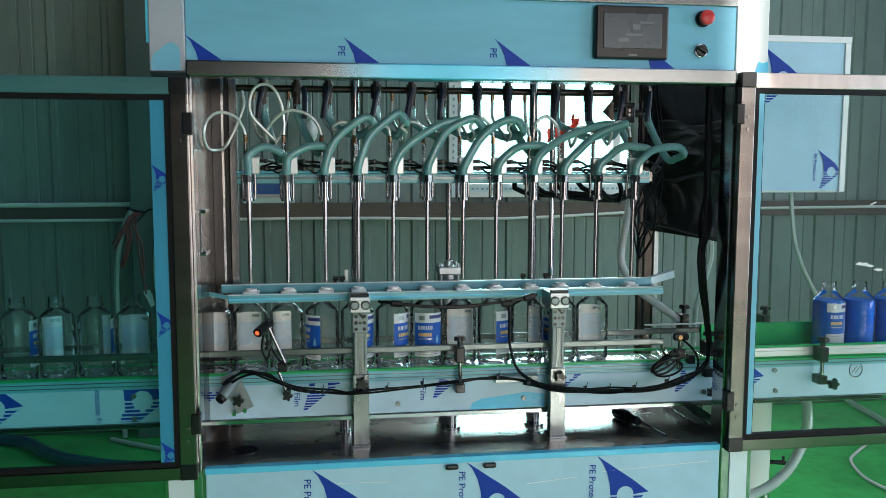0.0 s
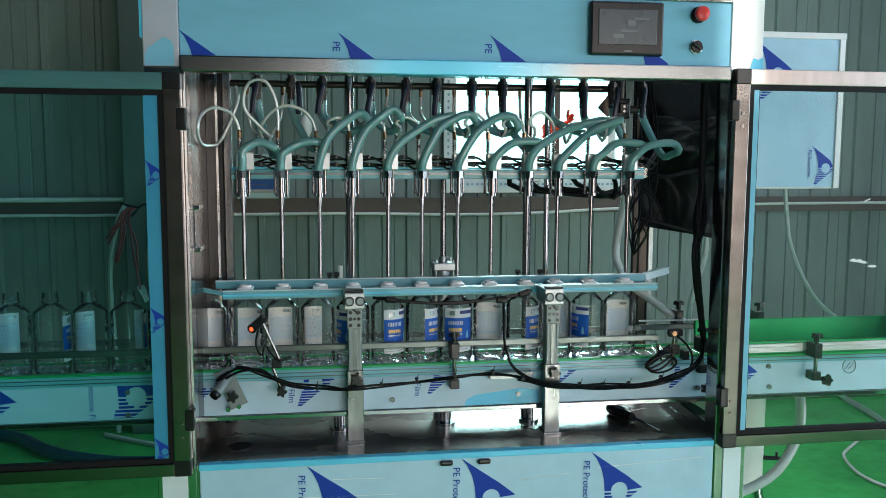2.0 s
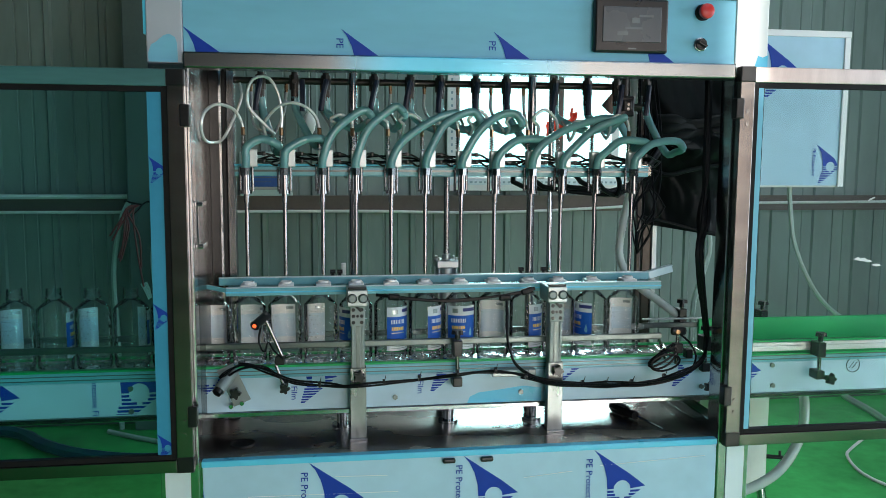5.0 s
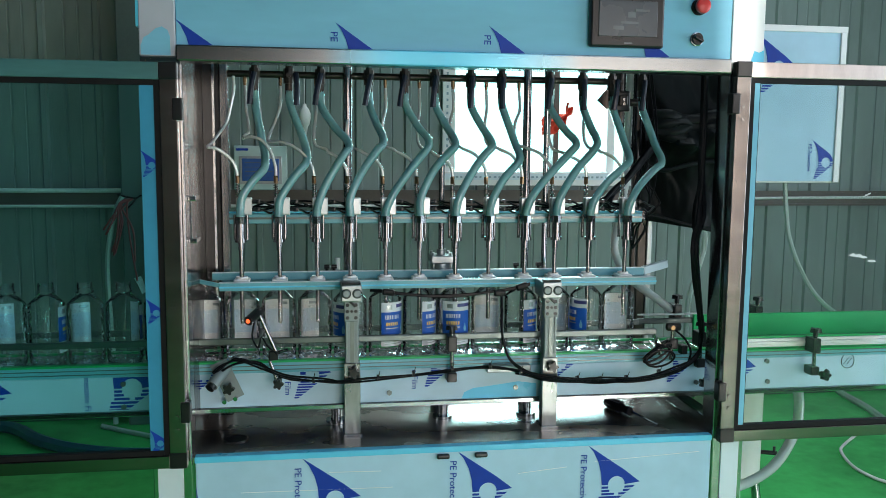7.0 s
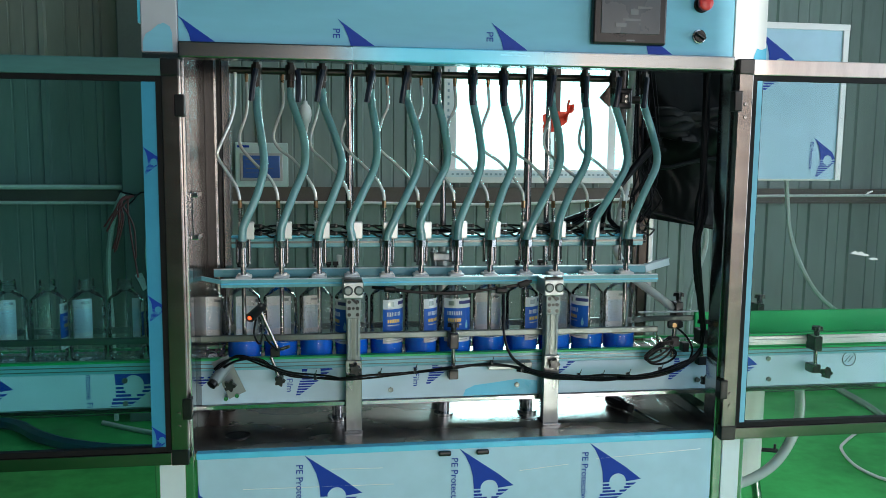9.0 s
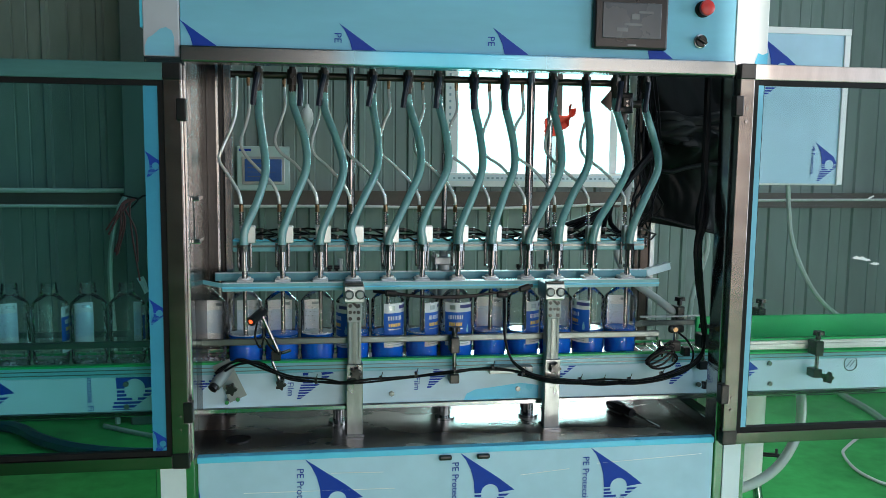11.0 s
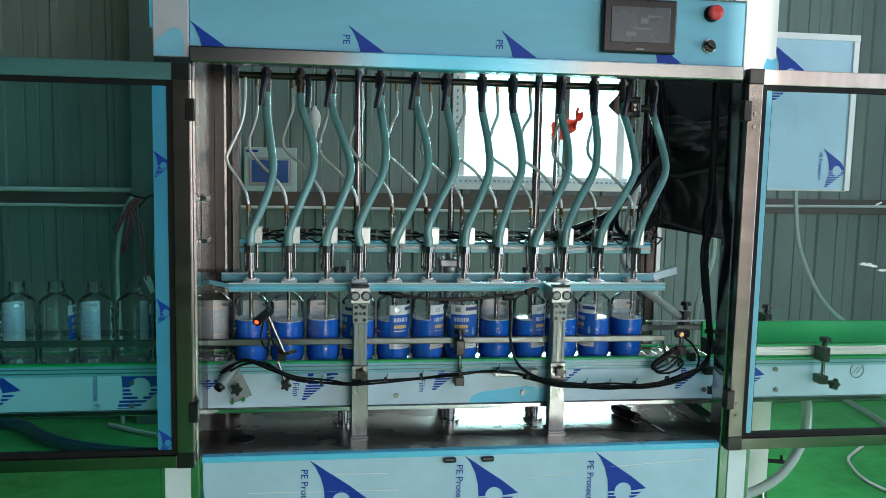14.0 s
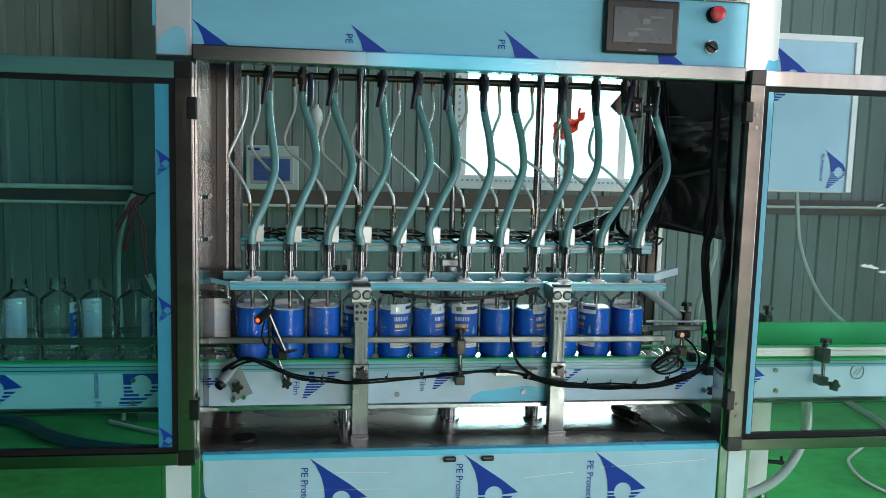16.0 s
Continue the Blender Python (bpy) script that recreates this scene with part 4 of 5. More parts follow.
funnel = mesh_of("funnel", fb, M_WHITE)
for x in NX:
    part("funnel", funnel, None, guide, "white plastic funnel block", Matrix.Translation((x, 0.245, 1.2295)))
for x, turn in ((-0.122, 0), (0.452, 0)):
    for dx in (-0.045, -0.066) if x < 0 else (-0.06, 0.012):
        bm = B()
        rod(bm, (x + dx, 0.318, 1.244), (x + dx, 0.318, 1.252), 0.005, n=10)
        rod(bm, (x + dx - 0.008, 0.318, 1.256), (x + dx + 0.008, 0.318, 1.256), 0.0065, n=10)
        part("wing_knob", bm, M_BLACK, guide, "small black wing knob")
    p = part("post", span(B(), (x - 0.019, 0.125, 0.80), (x + 0.019, 0.163, 1.20), 0.003), M_POST, guide, "slotted aluminium post")
    bar("slot", (x - 0.005, 0.1225, 0.83), (x + 0.005, 0.1255, 1.14), M_DULL, p, "dark slot", 0)
    for dx in (-0.014, 0.014):
        bar("post_rib", (x + dx - 0.003, 0.1225, 1.02), (x + dx + 0.003, 0.1255, 1.14), M_POST, p, "", 0.001)
    bar("sleeve", (x - 0.023, 0.118, 0.803), (x + 0.023, 0.124, 1.008), M_SLEEVE, guide, "dull steel angle plate", 0.002)
    bar("sleeve_side", (x + 0.0195, 0.1245, 0.803), (x + 0.023, 0.167, 1.008), M_STEEL, guide, "", 0.001)
    bar("foot_plate", (x - 0.026, 0.108, 0.8), (x + 0.026, 0.17, 0.806), M_STEEL, guide, "steel foot", 0.001)
    knob("knob", guide, (x + 0.003, 0.108, 0.985), (0, -1, 0), 0.018)
    clamp = part("clamp", span(B(), (x - 0.03, 0.108, 1.185), (x + 0.027, 0.20, 1.232), 0.003), M_ALU, guide, "aluminium clamp block")
    bar("clamp_cap", (x - 0.027, 0.106, 1.2325), (x + 0.024, 0.13, 1.239), M_BLACK, clamp, "black cap", 0.002)
    for dx in (-0.016, 0.014):
        bm = B()
        lathe(bm, [(0, 0.003), (0.009, 0.003), (0.0115, 0.0), (0.0115, -0.002), (0, -0.002)], 18)
        part("cap_screw", bm, M_POST, clamp, "round screw head", Matrix.Translation((x + dx, 0.107, 1.208)) @ pose(0, 0, 0, 90))
        bm = B()
        lathe(bm, [(0.0115, 0.0), (0.0135, 0.001), (0.0135, -0.001), (0.0115, 0)], 18)
        part("screw_ring", bm, M_BLACK, clamp, "", Matrix.Translation((x + dx, 0.1065, 1.208)) @ pose(0, 0, 0, 90))
    hol = part("hole_plate", span(B(), (x - 0.022, 0.116, 1.128), (x + 0.02, 0.124, 1.186), 0.002), M_POST, guide, "perforated end of the profile")
    for dx in (-0.0125, 0.0105):
        for dz in (1.139, 1.157, 1.175):
            bm = B()
            rod(bm, (x + dx, 0.1145, dz), (x + dx, 0.1185, dz), 0.0052, n=12)
            part("hole", bm, M_BLACK, hol, "dark round hole")
    bm = B()
    rod(bm, (x - 0.001, 0.1142, 1.157), (x - 0.001, 0.1185, 1.157), 0.0042, n=12)
    part("hole", bm, M_BLACK, hol, "dark round hole")
    bm = B()
    box(bm, (0, 0, 0), (0.022, 0.004, 0.007), 0.001, Matrix.Translation((x + 0.002, 0.1142, 1.178)) @ Matrix.Rotation(0.8, 4, "Y"))
    part("clamp_lever", bm, M_BLACK, hol, "small black lever")

# ---------------------------------------------------------------- moving nozzle carriage
UP = 1.62
carriage = thing("nozzle_carriage", "filmed beam carrying twelve filling nozzles", "nozzle carriage", m=pose(0, 0, UP))
bar("beam", (-0.465, 0.262, -0.077), (0.775, 0.30, -0.048), M_RAILFILM, carriage, "beam under teal film", 0.003)
bar("beam_groove", (-0.465, 0.258, -0.064), (0.775, 0.262, -0.058), M_DULL, carriage, "dark groove", 0)
bar("beam_top", (-0.465, 0.262, -0.047), (0.775, 0.30, -0.042), M_FILM_EDGE, carriage, "filmed top edge", 0.001)
bar("beam_end", (0.75, 0.30, -0.075), (0.80, 0.36, -0.035), M_STEEL, carriage, "", 0.002)
for x in (-0.123, 0.432):
    bar("bearing_block", (x - 0.025, 0.30, -0.085), (x + 0.025, 0.40, -0.035), M_ALU, carriage, "bearing block", 0.003)
bar("crosshead", (0.13, 0.30, -0.07), (0.20, 0.39, -0.045), M_ALU, carriage, "", 0.003)
nb = B()
span(nb, (-0.013, 0.236, -0.05), (0.031, 0.262, 0.0), 0.003)
block = mesh_of("nozzle_block", nb, M_PALE_ALU)
nb = B()
rod(nb, (0, 0.222, -0.115), (0, 0.222, -0.07), 0.0125, n=16)
rod(nb, (0, 0.222, -0.125), (0, 0.222, -0.115), 0.0165, n=16)
rod(nb, (0, 0.222, -0.072), (0, 0.222, -0.052), 0.0155, n=8)
rod(nb, (0.017, 0.245, -0.12), (0.017, 0.245, -0.05), 0.0042, n=10)
rod(nb, (-0.017, 0.245, -0.12), (-0.017, 0.245, -0.05), 0.0042, n=10)
ferrule = mesh_of("ferrule", nb, M_POLISHED)
nb = B()
rod(nb, (0, 0.235, -0.357), (0, 0.235, -0.12), 0.0062, n=14)
rod(nb, (0, 0.235, -0.15), (0, 0.235, -0.12), 0.0082, n=14)
rod(nb, (0, 0.235, -0.362), (0, 0.235, -0.352), 0.0052, n=14)
lance = mesh_of("lance", nb, M_POLISHED)
nb = B()
sweep(nb, [(-0.008 + 0.006 * math.cos(a), 0.25 + 0.006 * math.sin(a), 0.004 + 0.0068 * a / 6.283) for a in [k * math.pi / 4 for k in range(41)]], 0.0015, 5, 90)
rod(nb, (-0.008, 0.25, 0.0), (-0.008, 0.25, 0.052), 0.0032)
spring = mesh_of("spring", nb, M_POLISHED)
nb = B()
rod(nb, (-0.008, 0.25, 0.04), (-0.008, 0.25, 0.062), 0.0062, n=8)
fitting = mesh_of("air_fitting", nb, M_BRASS)
nb = B()
for z in (-0.012, -0.034):
    rod(nb, (0.031, 0.25, z), (0.044, 0.25, z), 0.0048, n=10)
    box(nb, (0.048, 0.25, z), (0.011, 0.011, 0.012), 0.002)
    sweep(nb, [(0.044, 0.25, z), (0.062, 0.252, z - 0.002), (0.082, 0.262, z - 0.012), (0.105, 0.275, -0.03)], 0.003, 6)
elbow = mesh_of("air_elbow", nb, M_BLACK)
for x in NX:
    m = Matrix.Translation((x, 0, 0))
    b = part("nozzle_block", block, None, carriage, "small aluminium cylinder block", m)
    part("spring", spring, None, b, "coil spring")
    part("air_fitting", fitting, None, b, "brass push fitting")
    part("air_elbow", elbow, None, b, "black elbow fittings")
    n = part("nozzle", lance, None, carriage, "thin stainless filling lance", m)
    part("ferrule", ferrule, None, n, "polished ferrule")
rng = random.Random(4)
for j in range(3):
    pts = [(-0.40 + 0.0 * j, 0.29, -0.03)]
    for k in range(12):
        pts.append((-0.36 + 0.1 * k + rng.uniform(-0.02, 0.02), 0.288 + rng.uniform(-0.012, 0.02), -0.028 + rng.uniform(-0.012, 0.016)))
    part("wire", sweep(B(), pts, 0.0032, 6), M_CABLE, carriage, "black cable lying on the beam")

# ---------------------------------------------------------------- hoses, in short rigid lengths
DROPS = [(0.0, 0.0), (4.2, 0.0), (5.85, 0.0), (6.1, -0.018), (6.3, -0.044), (6.5, -0.070), (6.75, -0.112), (7.0, -0.153), (7.25, -0.180), (7.5, -0.200), (7.75, -0.219), (8.0, -0.230), (8.4, -0.232), (16.0, -0.232)]
TRAVEL = -0.232
segments = []


def segment_mesh(name, length, r, mat, n=10):
    h = length / 2
    return mesh_of(name, lathe(B(), [(0, -h - r * 0.3), (r * 0.7, -h - r * 0.28), (r * 0.985, -h - r * 0.16), (r, -h), (r, h), (r * 0.985, h + r * 0.16), (r * 0.7, h + r * 0.28), (0, h + r * 0.3)], n), mat)


def bending_hose(name, label, high, low, n, r, mat, group):
    """A hose whose course goes from one curve to the other as the carriage sinks."""
    a, b = spline(high, n), spline(low, n)
    courses = [(t, [p.lerp(q, d / TRAVEL) for p, q in zip(a, b)]) for t, d in DROPS]
    h = thing(name, label, "hose", group)
    for k in range(n):
        length = max((c[k + 1] - c[k]).length for _, c in courses)
        me = segment_mesh("hose_length", length, r, mat)
        ob = part("hose_length", me, None, h)
        rows, was, q = [], None, None
        for t, c in courses:
            d = (c[k + 1] - c[k]).normalized()
            q = d.to_track_quat("Z", "Y") if was is None else was.rotation_difference(d) @ q
            was = d
            rows.append((t, Matrix.Translation((c[k] + c[k + 1]) / 2) @ q.to_matrix().to_4x4()))
        segments.append((ob, rows))


# course of each raised hose from its nozzle: reach to the side and height
ARCHES = (((0.004, 1.625), (0.045, 1.648), (0.09, 1.632)), ((0.011, 1.620), (0.063, 1.648), (0.108, 1.650)),
          ((0.034, 1.665), (0.091, 1.716), (0.125, 1.733), (0.146, 1.716)), ((0.028, 1.676), (0.085, 1.728), (0.114, 1.745), (0.137, 1.722)),
          ((0.028, 1.648), (0.12, 1.71), (0.18, 1.728)), ((0.017, 1.655), (0.05, 1.70), (0.122, 1.733), (0.15, 1.708)),
          ((0.04, 1.676), (0.10, 1.722), (0.148, 1.728), (0.17, 1.70)), ((0.011, 1.625), (0.057, 1.653), (0.13, 1.653)),
          ((0.017, 1.636), (0.09, 1.682), (0.20, 1.717), (0.25, 1.715)), ((0.017, 1.636), (0.08, 1.688), (0.17, 1.722)),
          ((0.006, 1.619), (0.057, 1.653), (0.137, 1.648)), ((0.006, 1.612), (0.05, 1.645), (0.125, 1.653), (0.15, 1.632)))
# reach to the side of each lowered hose, at five heights from its valve down
SWAYS = ((0.038, 0.051, 0.060, 0.040, 0.005), (0.038, 0.065, 0.068, 0.036, 0.005), (0.018, 0.049, 0.068, 0.043, 0.009), (0.065, 0.075, 0.070, 0.031, -0.005),
         (0.075, 0.095, 0.096, 0.059, 0.017), (0.064, 0.079, 0.077, 0.034, -0.003), (0.064, 0.075, 0.075, 0.043, 0.006), (0.060, 0.073, 0.072, 0.037, 0.007),
         (0.100, 0.111, 0.106, 0.065, 0.019), (0.112, 0.112, 0.096, 0.046, 0.007), (0.103, 0.118, 0.120, 0.072, 0.015), (0.082, 0.097, 0.101, 0.058, 0.015))
rng = random.Random(11)
for i, (nx, vx) in enumerate(zip(NX, VX)):
    V = Vector((vx, 0.36, 1.775))
    w = [rng.uniform(-1, 1) for _ in range(6)]
    E_up = Vector((nx, 0.222, UP - 0.06))
    arch = [Vector((OX[i] + dx, 0.215 + 0.12 * dx, z)) for dx, z in ARCHES[i]]
    end = arch[-1]
    back = Vector(((end.x + V.x + 0.03) / 2, 0.315, min(end.z, 1.695) - 0.012))
    high = [V, V + Vector((0.008, -0.004, -0.05)), back, end + Vector((-0.004, 0.045, -0.012))] + arch[::-1] + [Vector((nx + 0.002, 0.217, 1.595)), E_up]
    E_low = E_up + Vector((0, 0, TRAVEL))
    d = SWAYS[i]
    low = [V, V + Vector((0.001, -0.005, -0.03))] + [Vector((nx + dx, y, z + 0.0018 * (i - 5))) for dx, y, z in zip(d, (0.335, 0.30, 0.268, 0.243, 0.225), (1.722, 1.640, 1.556, 1.473, 1.391))] + [E_low + Vector((0, 0, 0.02)), E_low]
    bending_hose("product_hose", "green translucent product hose between valve and nozzle", high, low, 42, 0.0117, M_HOSE, "product hoses")
    T_up = Vector((nx - 0.008, 0.25, UP + 0.06))
    T_low = T_up + Vector((0, 0, TRAVEL))
    S = Vector((OX[i] - 0.10, 0.40, 1.792))
    if i == 0:
        S = Vector((-0.452, 0.33, 1.81))
    g = (1.0, 1.15, 0.85, 0.5, 0.45, 0.55, 0.5, 0.6, 0.55, 0.7, 0.5, 0.6)[i]
    if i == 1:
        high = [S, S + Vector((0.01, -0.02, -0.10)), Vector((nx - 0.03, 0.28, 1.665)), Vector((nx - 0.05, 0.265, 1.685)), Vector((nx - 0.10, 0.25, 1.745)), Vector((nx - 0.088, 0.24, 1.81)),
                Vector((nx - 0.045, 0.24, 1.822)), Vector((nx - 0.016, 0.245, 1.78)), Vector((nx - 0.006, 0.25, 1.72)), T_up]
    elif i == 2:
        high = [S, S + Vector((-0.01, -0.02, -0.07)), Vector((nx - 0.15, 0.30, 1.65)), Vector((nx - 0.165, 0.27, 1.69)), Vector((nx - 0.13, 0.25, 1.735)), Vector((nx - 0.09, 0.245, 1.752)),
                Vector((nx - 0.045, 0.245, 1.74)), Vector((nx - 0.018, 0.25, 1.712)), T_up]
    else:
        high = [S, S + Vector((-0.002, -0.02, -0.05)), T_up + Vector((-0.085 * g - 0.02, 0.06, 0.01)), T_up + Vector((-0.06, 0.03, -0.035 * g + 0.012 * w[4])), T_up + Vector((-0.03 - 0.05 * g - 0.01 * w[5], 0.0, 0.012)),
                T_up + Vector((-0.02 - 0.088 * g, -0.015, 0.05 * g)), T_up + Vector((-0.07 * g, -0.02, 0.078 * g + 0.012 * w[4])), T_up + Vector((-0.022 * g, -0.01, 0.058 * g)), T_up + Vector((-0.003, 0, 0.02)), T_up]
    low = [S, S + Vector((0.002, -0.01, -0.06)), T_low + Vector((-0.100 - 0.008 * w[5], 0.12, 0.24)), T_low + Vector((-0.116 - 0.008 * w[5], 0.10, 0.185)), T_low + Vector((-0.105, 0.085, 0.148)),
           T_low + Vector((-0.063, 0.05, 0.108 + 0.008 * w[4])), T_low + Vector((-0.023, 0.02, 0.064)), T_low + Vector((-0.003, 0, 0.026)), T_low]
    if i == 0:
        high = [S, S + Vector((0.004, -0.02, -0.05)), Vector((-0.495, 0.30, 1.655)), Vector((-0.522, 0.24, 1.638)), Vector((-0.534, 0.17, 1.645)), Vector((-0.536, 0.125, 1.675)), Vector((-0.528, 0.13, 1.715)),
                Vector((-0.500, 0.17, 1.740)), Vector((-0.462, 0.22, 1.731)), Vector((-0.445, 0.245, 1.705)), T_up]
        low = [S, Vector((-0.458, 0.32, 1.70)), Vector((-0.492, 0.30, 1.61)), Vector((-0.503, 0.295, 1.575)), Vector((-0.478, 0.28, 1.535)), Vector((-0.450, 0.26, 1.492)), T_low + Vector((-0.003, 0, 0.02)), T_low]
    bending_hose("air_tube", "thin clear air tube looping to a nozzle", high, low, 38, 0.0047, M_AIR, "air tubes")

for k in range(6):
    w = [rng.uniform(-1, 1) for _ in range(4)]
    start = Vector((0.36 + 0.065 * k, 0.305, UP - 0.055))
    end = Vector((0.90, 0.48 + 0.01 * w[0], 1.63 + 0.02 * w[1]))
    high = [start, start + Vector((0.03, 0.04, -0.045 + 0.01 * w[2])), Vector((0.62 + 0.02 * k, 0.38, 1.493 + 0.012 * w[3])), Vector((0.75, 0.42, 1.498 + 0.014 * w[2])), Vector((0.83, 0.45, 1.545 + 0.014 * w[1])), end]
    first = start + Vector((0, 0, TRAVEL))
    low = [first, first + Vector((0.05, 0.05, 0.012 + 0.01 * w[2])), Vector((0.64 + 0.014 * k, 0.40, 1.40 + 0.012 * w[3])), Vector((0.74, 0.44, 1.465 + 0.012 * w[2])), Vector((0.82, 0.465, 1.545 + 0.012 * w[1])), end]
    bending_hose("drag_cable", "black cable sagging from the carriage to the rear column", high, low, 14, 0.0078, M_CABLE, "drag cables")

# ---------------------------------------------------------------- bottles
H = 0.25
PROFILE = [(0, 0.008), (0.026, 0.006), (0.036, 0.0012), (0.0425, 0.0006), (0.0443, 0.0015), (0.0483, 0.0105), (0.0487, 0.0135), (0.0487, 0.0285), (0.0481, 0.030), (0.0487, 0.0315),
           (0.0487, 0.164), (0.0482, 0.168), (0.0466, 0.1715), (0.030, 0.1885), (0.0222, 0.1955), (0.0205, 0.1985), (0.0205, 0.2005), (0.0243, 0.2015), (0.0243, 0.204), (0.0200, 0.205), (0.0200, 0.2075), (0.0218, 0.209),
           (0.0200, 0.211), (0.0200, 0.2135), (0.0218, 0.215), (0.0200, 0.217), (0.0200, 0.219), (0.0218, 0.2205), (0.0200, 0.2225), (0.0200, 0.228), (0.0183, 0.228), (0.0183, 0.204)]
shell = mesh_of("shell", lathe(B(), PROFILE, 28), M_PET, True, 34)
bm = B()
for k in range(9):
    for side in (0.22, math.pi - 0.22):
        for j in range(4):
            a = side + (j - 1.5) * 0.25 + 0.125 * (k % 2)
            bmesh.ops.create_uvsphere(bm, u_segments=6, v_segments=4, radius=0.0019, matrix=Matrix.Translation((0.0484 * math.cos(a), 0.0484 * math.sin(a), 0.056 + k * 0.0125)))
for j in range(9):
    a = j * 2 * math.pi / 9
    bmesh.ops.create_uvsphere(bm, u_segments=8, v_segments=5, radius=0.0068, matrix=Matrix.Translation((0.0400 * math.cos(a), 0.0400 * math.sin(a), 0.012)) @ Matrix.Rotation(-a, 4, "Z").inverted() @ Matrix.Rotation(0.45, 4, "Y") @ Matrix.Diagonal((0.6, 1, 1.7, 1)))
dots = mesh_of("embossing", bm, M_DOT)


def arc(bm, r, a0, a1, z0, z1, mat, n=12):
    """A patch on the round side between two angles; -90 degrees faces the front."""
    lo, hi = [], []
    for k in range(n + 1):
        a = radians(a0 + (a1 - a0) * k / n)
        lo.append(bm.verts.new((r * math.cos(a), r * math.sin(a), z0)))
        hi.append(bm.verts.new((r * math.cos(a), r * math.sin(a), z1)))
    for k in range(n):
        f = bm.faces.new((lo[k], lo[k + 1], hi[k + 1], hi[k]))
        f.material_index = mat


bm = B()
mid = -90
arc(bm, 0.0491, mid - 52, mid + 52, 0.034, 0.066, 0)
arc(bm, 0.0491, mid - 52, mid + 52, 0.066, 0.135, 1)
arc(bm, 0.0491, mid - 52, mid + 52, 0.135, 0.1635, 0)
arc(bm, 0.0489, mid - 52, mid + 52, 0.034, 0.066, 6)
arc(bm, 0.0489, mid - 52, mid + 52, 0.066, 0.135, 7)
arc(bm, 0.0489, mid - 52, mid + 52, 0.135, 0.1635, 6)
arc(bm, 0.0486, mid - 44, mid - 18, 0.148, 0.156, 3, 4)
arc(bm, 0.0494, mid + 2, mid + 51, 0.147, 0.157, 2, 5)
arc(bm, 0.0494, mid - 34, mid - 14, 0.143, 0.156, 3, 4)
for u, v in ((-38, -35), (-33, -30), (-28, -24.5), (-22, -18), (-15, -12), (-9, -6), (-3, 0), (3, 6), (9, 13)):
    arc(bm, 0.0494, mid + u, mid + v, 0.114, 0.126, 0, 2)
for u in range(-36, 12, 8):
    arc(bm, 0.0494, mid + u, mid + u + 6, 0.0945, 0.1045, 4, 2)
arc(bm, 0.0494, mid - 36, mid + 12, 0.0855, 0.0885, 3, 5)
for z in (0.040, 0.046, 0.052, 0.058):
    arc(bm, 0.0494, mid - 40, mid + 36, z, z + 0.002, 3, 6)
for z, u in ((0.074, 4), (0.078, 5.5), (0.083, 5), (0.088, 3.2), (0.093, 1.8)):
    arc(bm, 0.0494, mid + 32 - u, mid + 32 + u, z, z + 0.0045, 5, 2)
bm.verts.ensure_lookup_table()
bmesh.ops.remove_doubles(bm, verts=bm.verts, dist=0.00002)
label_mesh = bpy.data.meshes.new("paper_label")
bm.to_mesh(label_mesh)
bm.free()
for m in (M_LABEL, M_LABEL_BLUE, M_LABEL_NAVY, M_ALU, M_LABEL_GOLD, M_FILM, M_LABEL_BACK, M_LABEL_SHOW):
    label_mesh.materials.append(m)
BELT = 1.0005


def bottle(x, turn, label, group):
    b = thing("bottle", label, "bottle", group, pose(x, 0.25, BELT))
    s = part("shell", shell, None, b, "clear ribbed plastic shell")
    tagged(part("embossing", dots, None, s, "raised dots", pose(0, 0, 0, 0, 0, turn)), kind="stuff")
    part("paper_label", label_mesh, None, b, "white and blue printed label", pose(0, 0, 0, 0, 0, turn))
    return b


def liquid_mesh(h):
    bm = lathe(B(), [(0, -h), (0.044, -h), (0.0466, -h + 0.004), (0.0466, -0.0012), (0.0461, 0.0006), (0.040, -0.0008), (0, -0.0012)], 28)
    froth = random.Random(3)
    for k in range(60):
        a, r = froth.uniform(0, 6.283), 0.0450 - abs(froth.gauss(0, 0.004))
        bmesh.ops.create_icosphere(bm, subdivisions=1, radius=froth.uniform(0.0014, 0.0036), matrix=Matrix.Translation((r * math.cos(a), r * math.sin(a), 0)) @ Matrix.Diagonal((1, 1, 0.6, 1)))
    for f in bm.faces:
        f.material_index = 1 if f.calc_center_median().z > -0.0011 else 0
    return mesh_of("fluid", bm, (M_LIQUID, M_FOAM))


fluid_a = liquid_mesh(0.088)
fluid_b = mesh_of("fluid", lathe(B(), [(0, -0.0775), (0.0428, -0.077), (0.0461, -0.068), (0.0464, -0.065), (0.0464, 0), (0, 0)], 28), M_LIQUID)
fluid_full = mesh_of("fluid", lathe(B(), [(0, 0.007), (0.036, 0.005), (0.045, 0.011), (0.0465, 0.03), (0.0465, 0.164), (0.0450, 0.1695), (0, 0.1695)], 28), M_LIQUID)
FILL = [(0.0, -0.004), (7.2, -0.004), (7.6, 0.016), (8.0, 0.026), (8.5, 0.033), (9.0, 0.041), (11.5, 0.073), (12.5, 0.088), (13.5, 0.103), (14.5, 0.121), (15.5, 0.137), (16.0, 0.144)]
SHIFT = [(0.0, -0.1065), (0.25, -0.071), (0.5, -0.036), (0.65, -0.014), (0.8, -0.002), (0.95, 0.0), (16.0, 0.0)]
TURNS = [162, 197, 218, -58, 35, 55, 2, 172, 50, 108, -66, 178]
moving = []
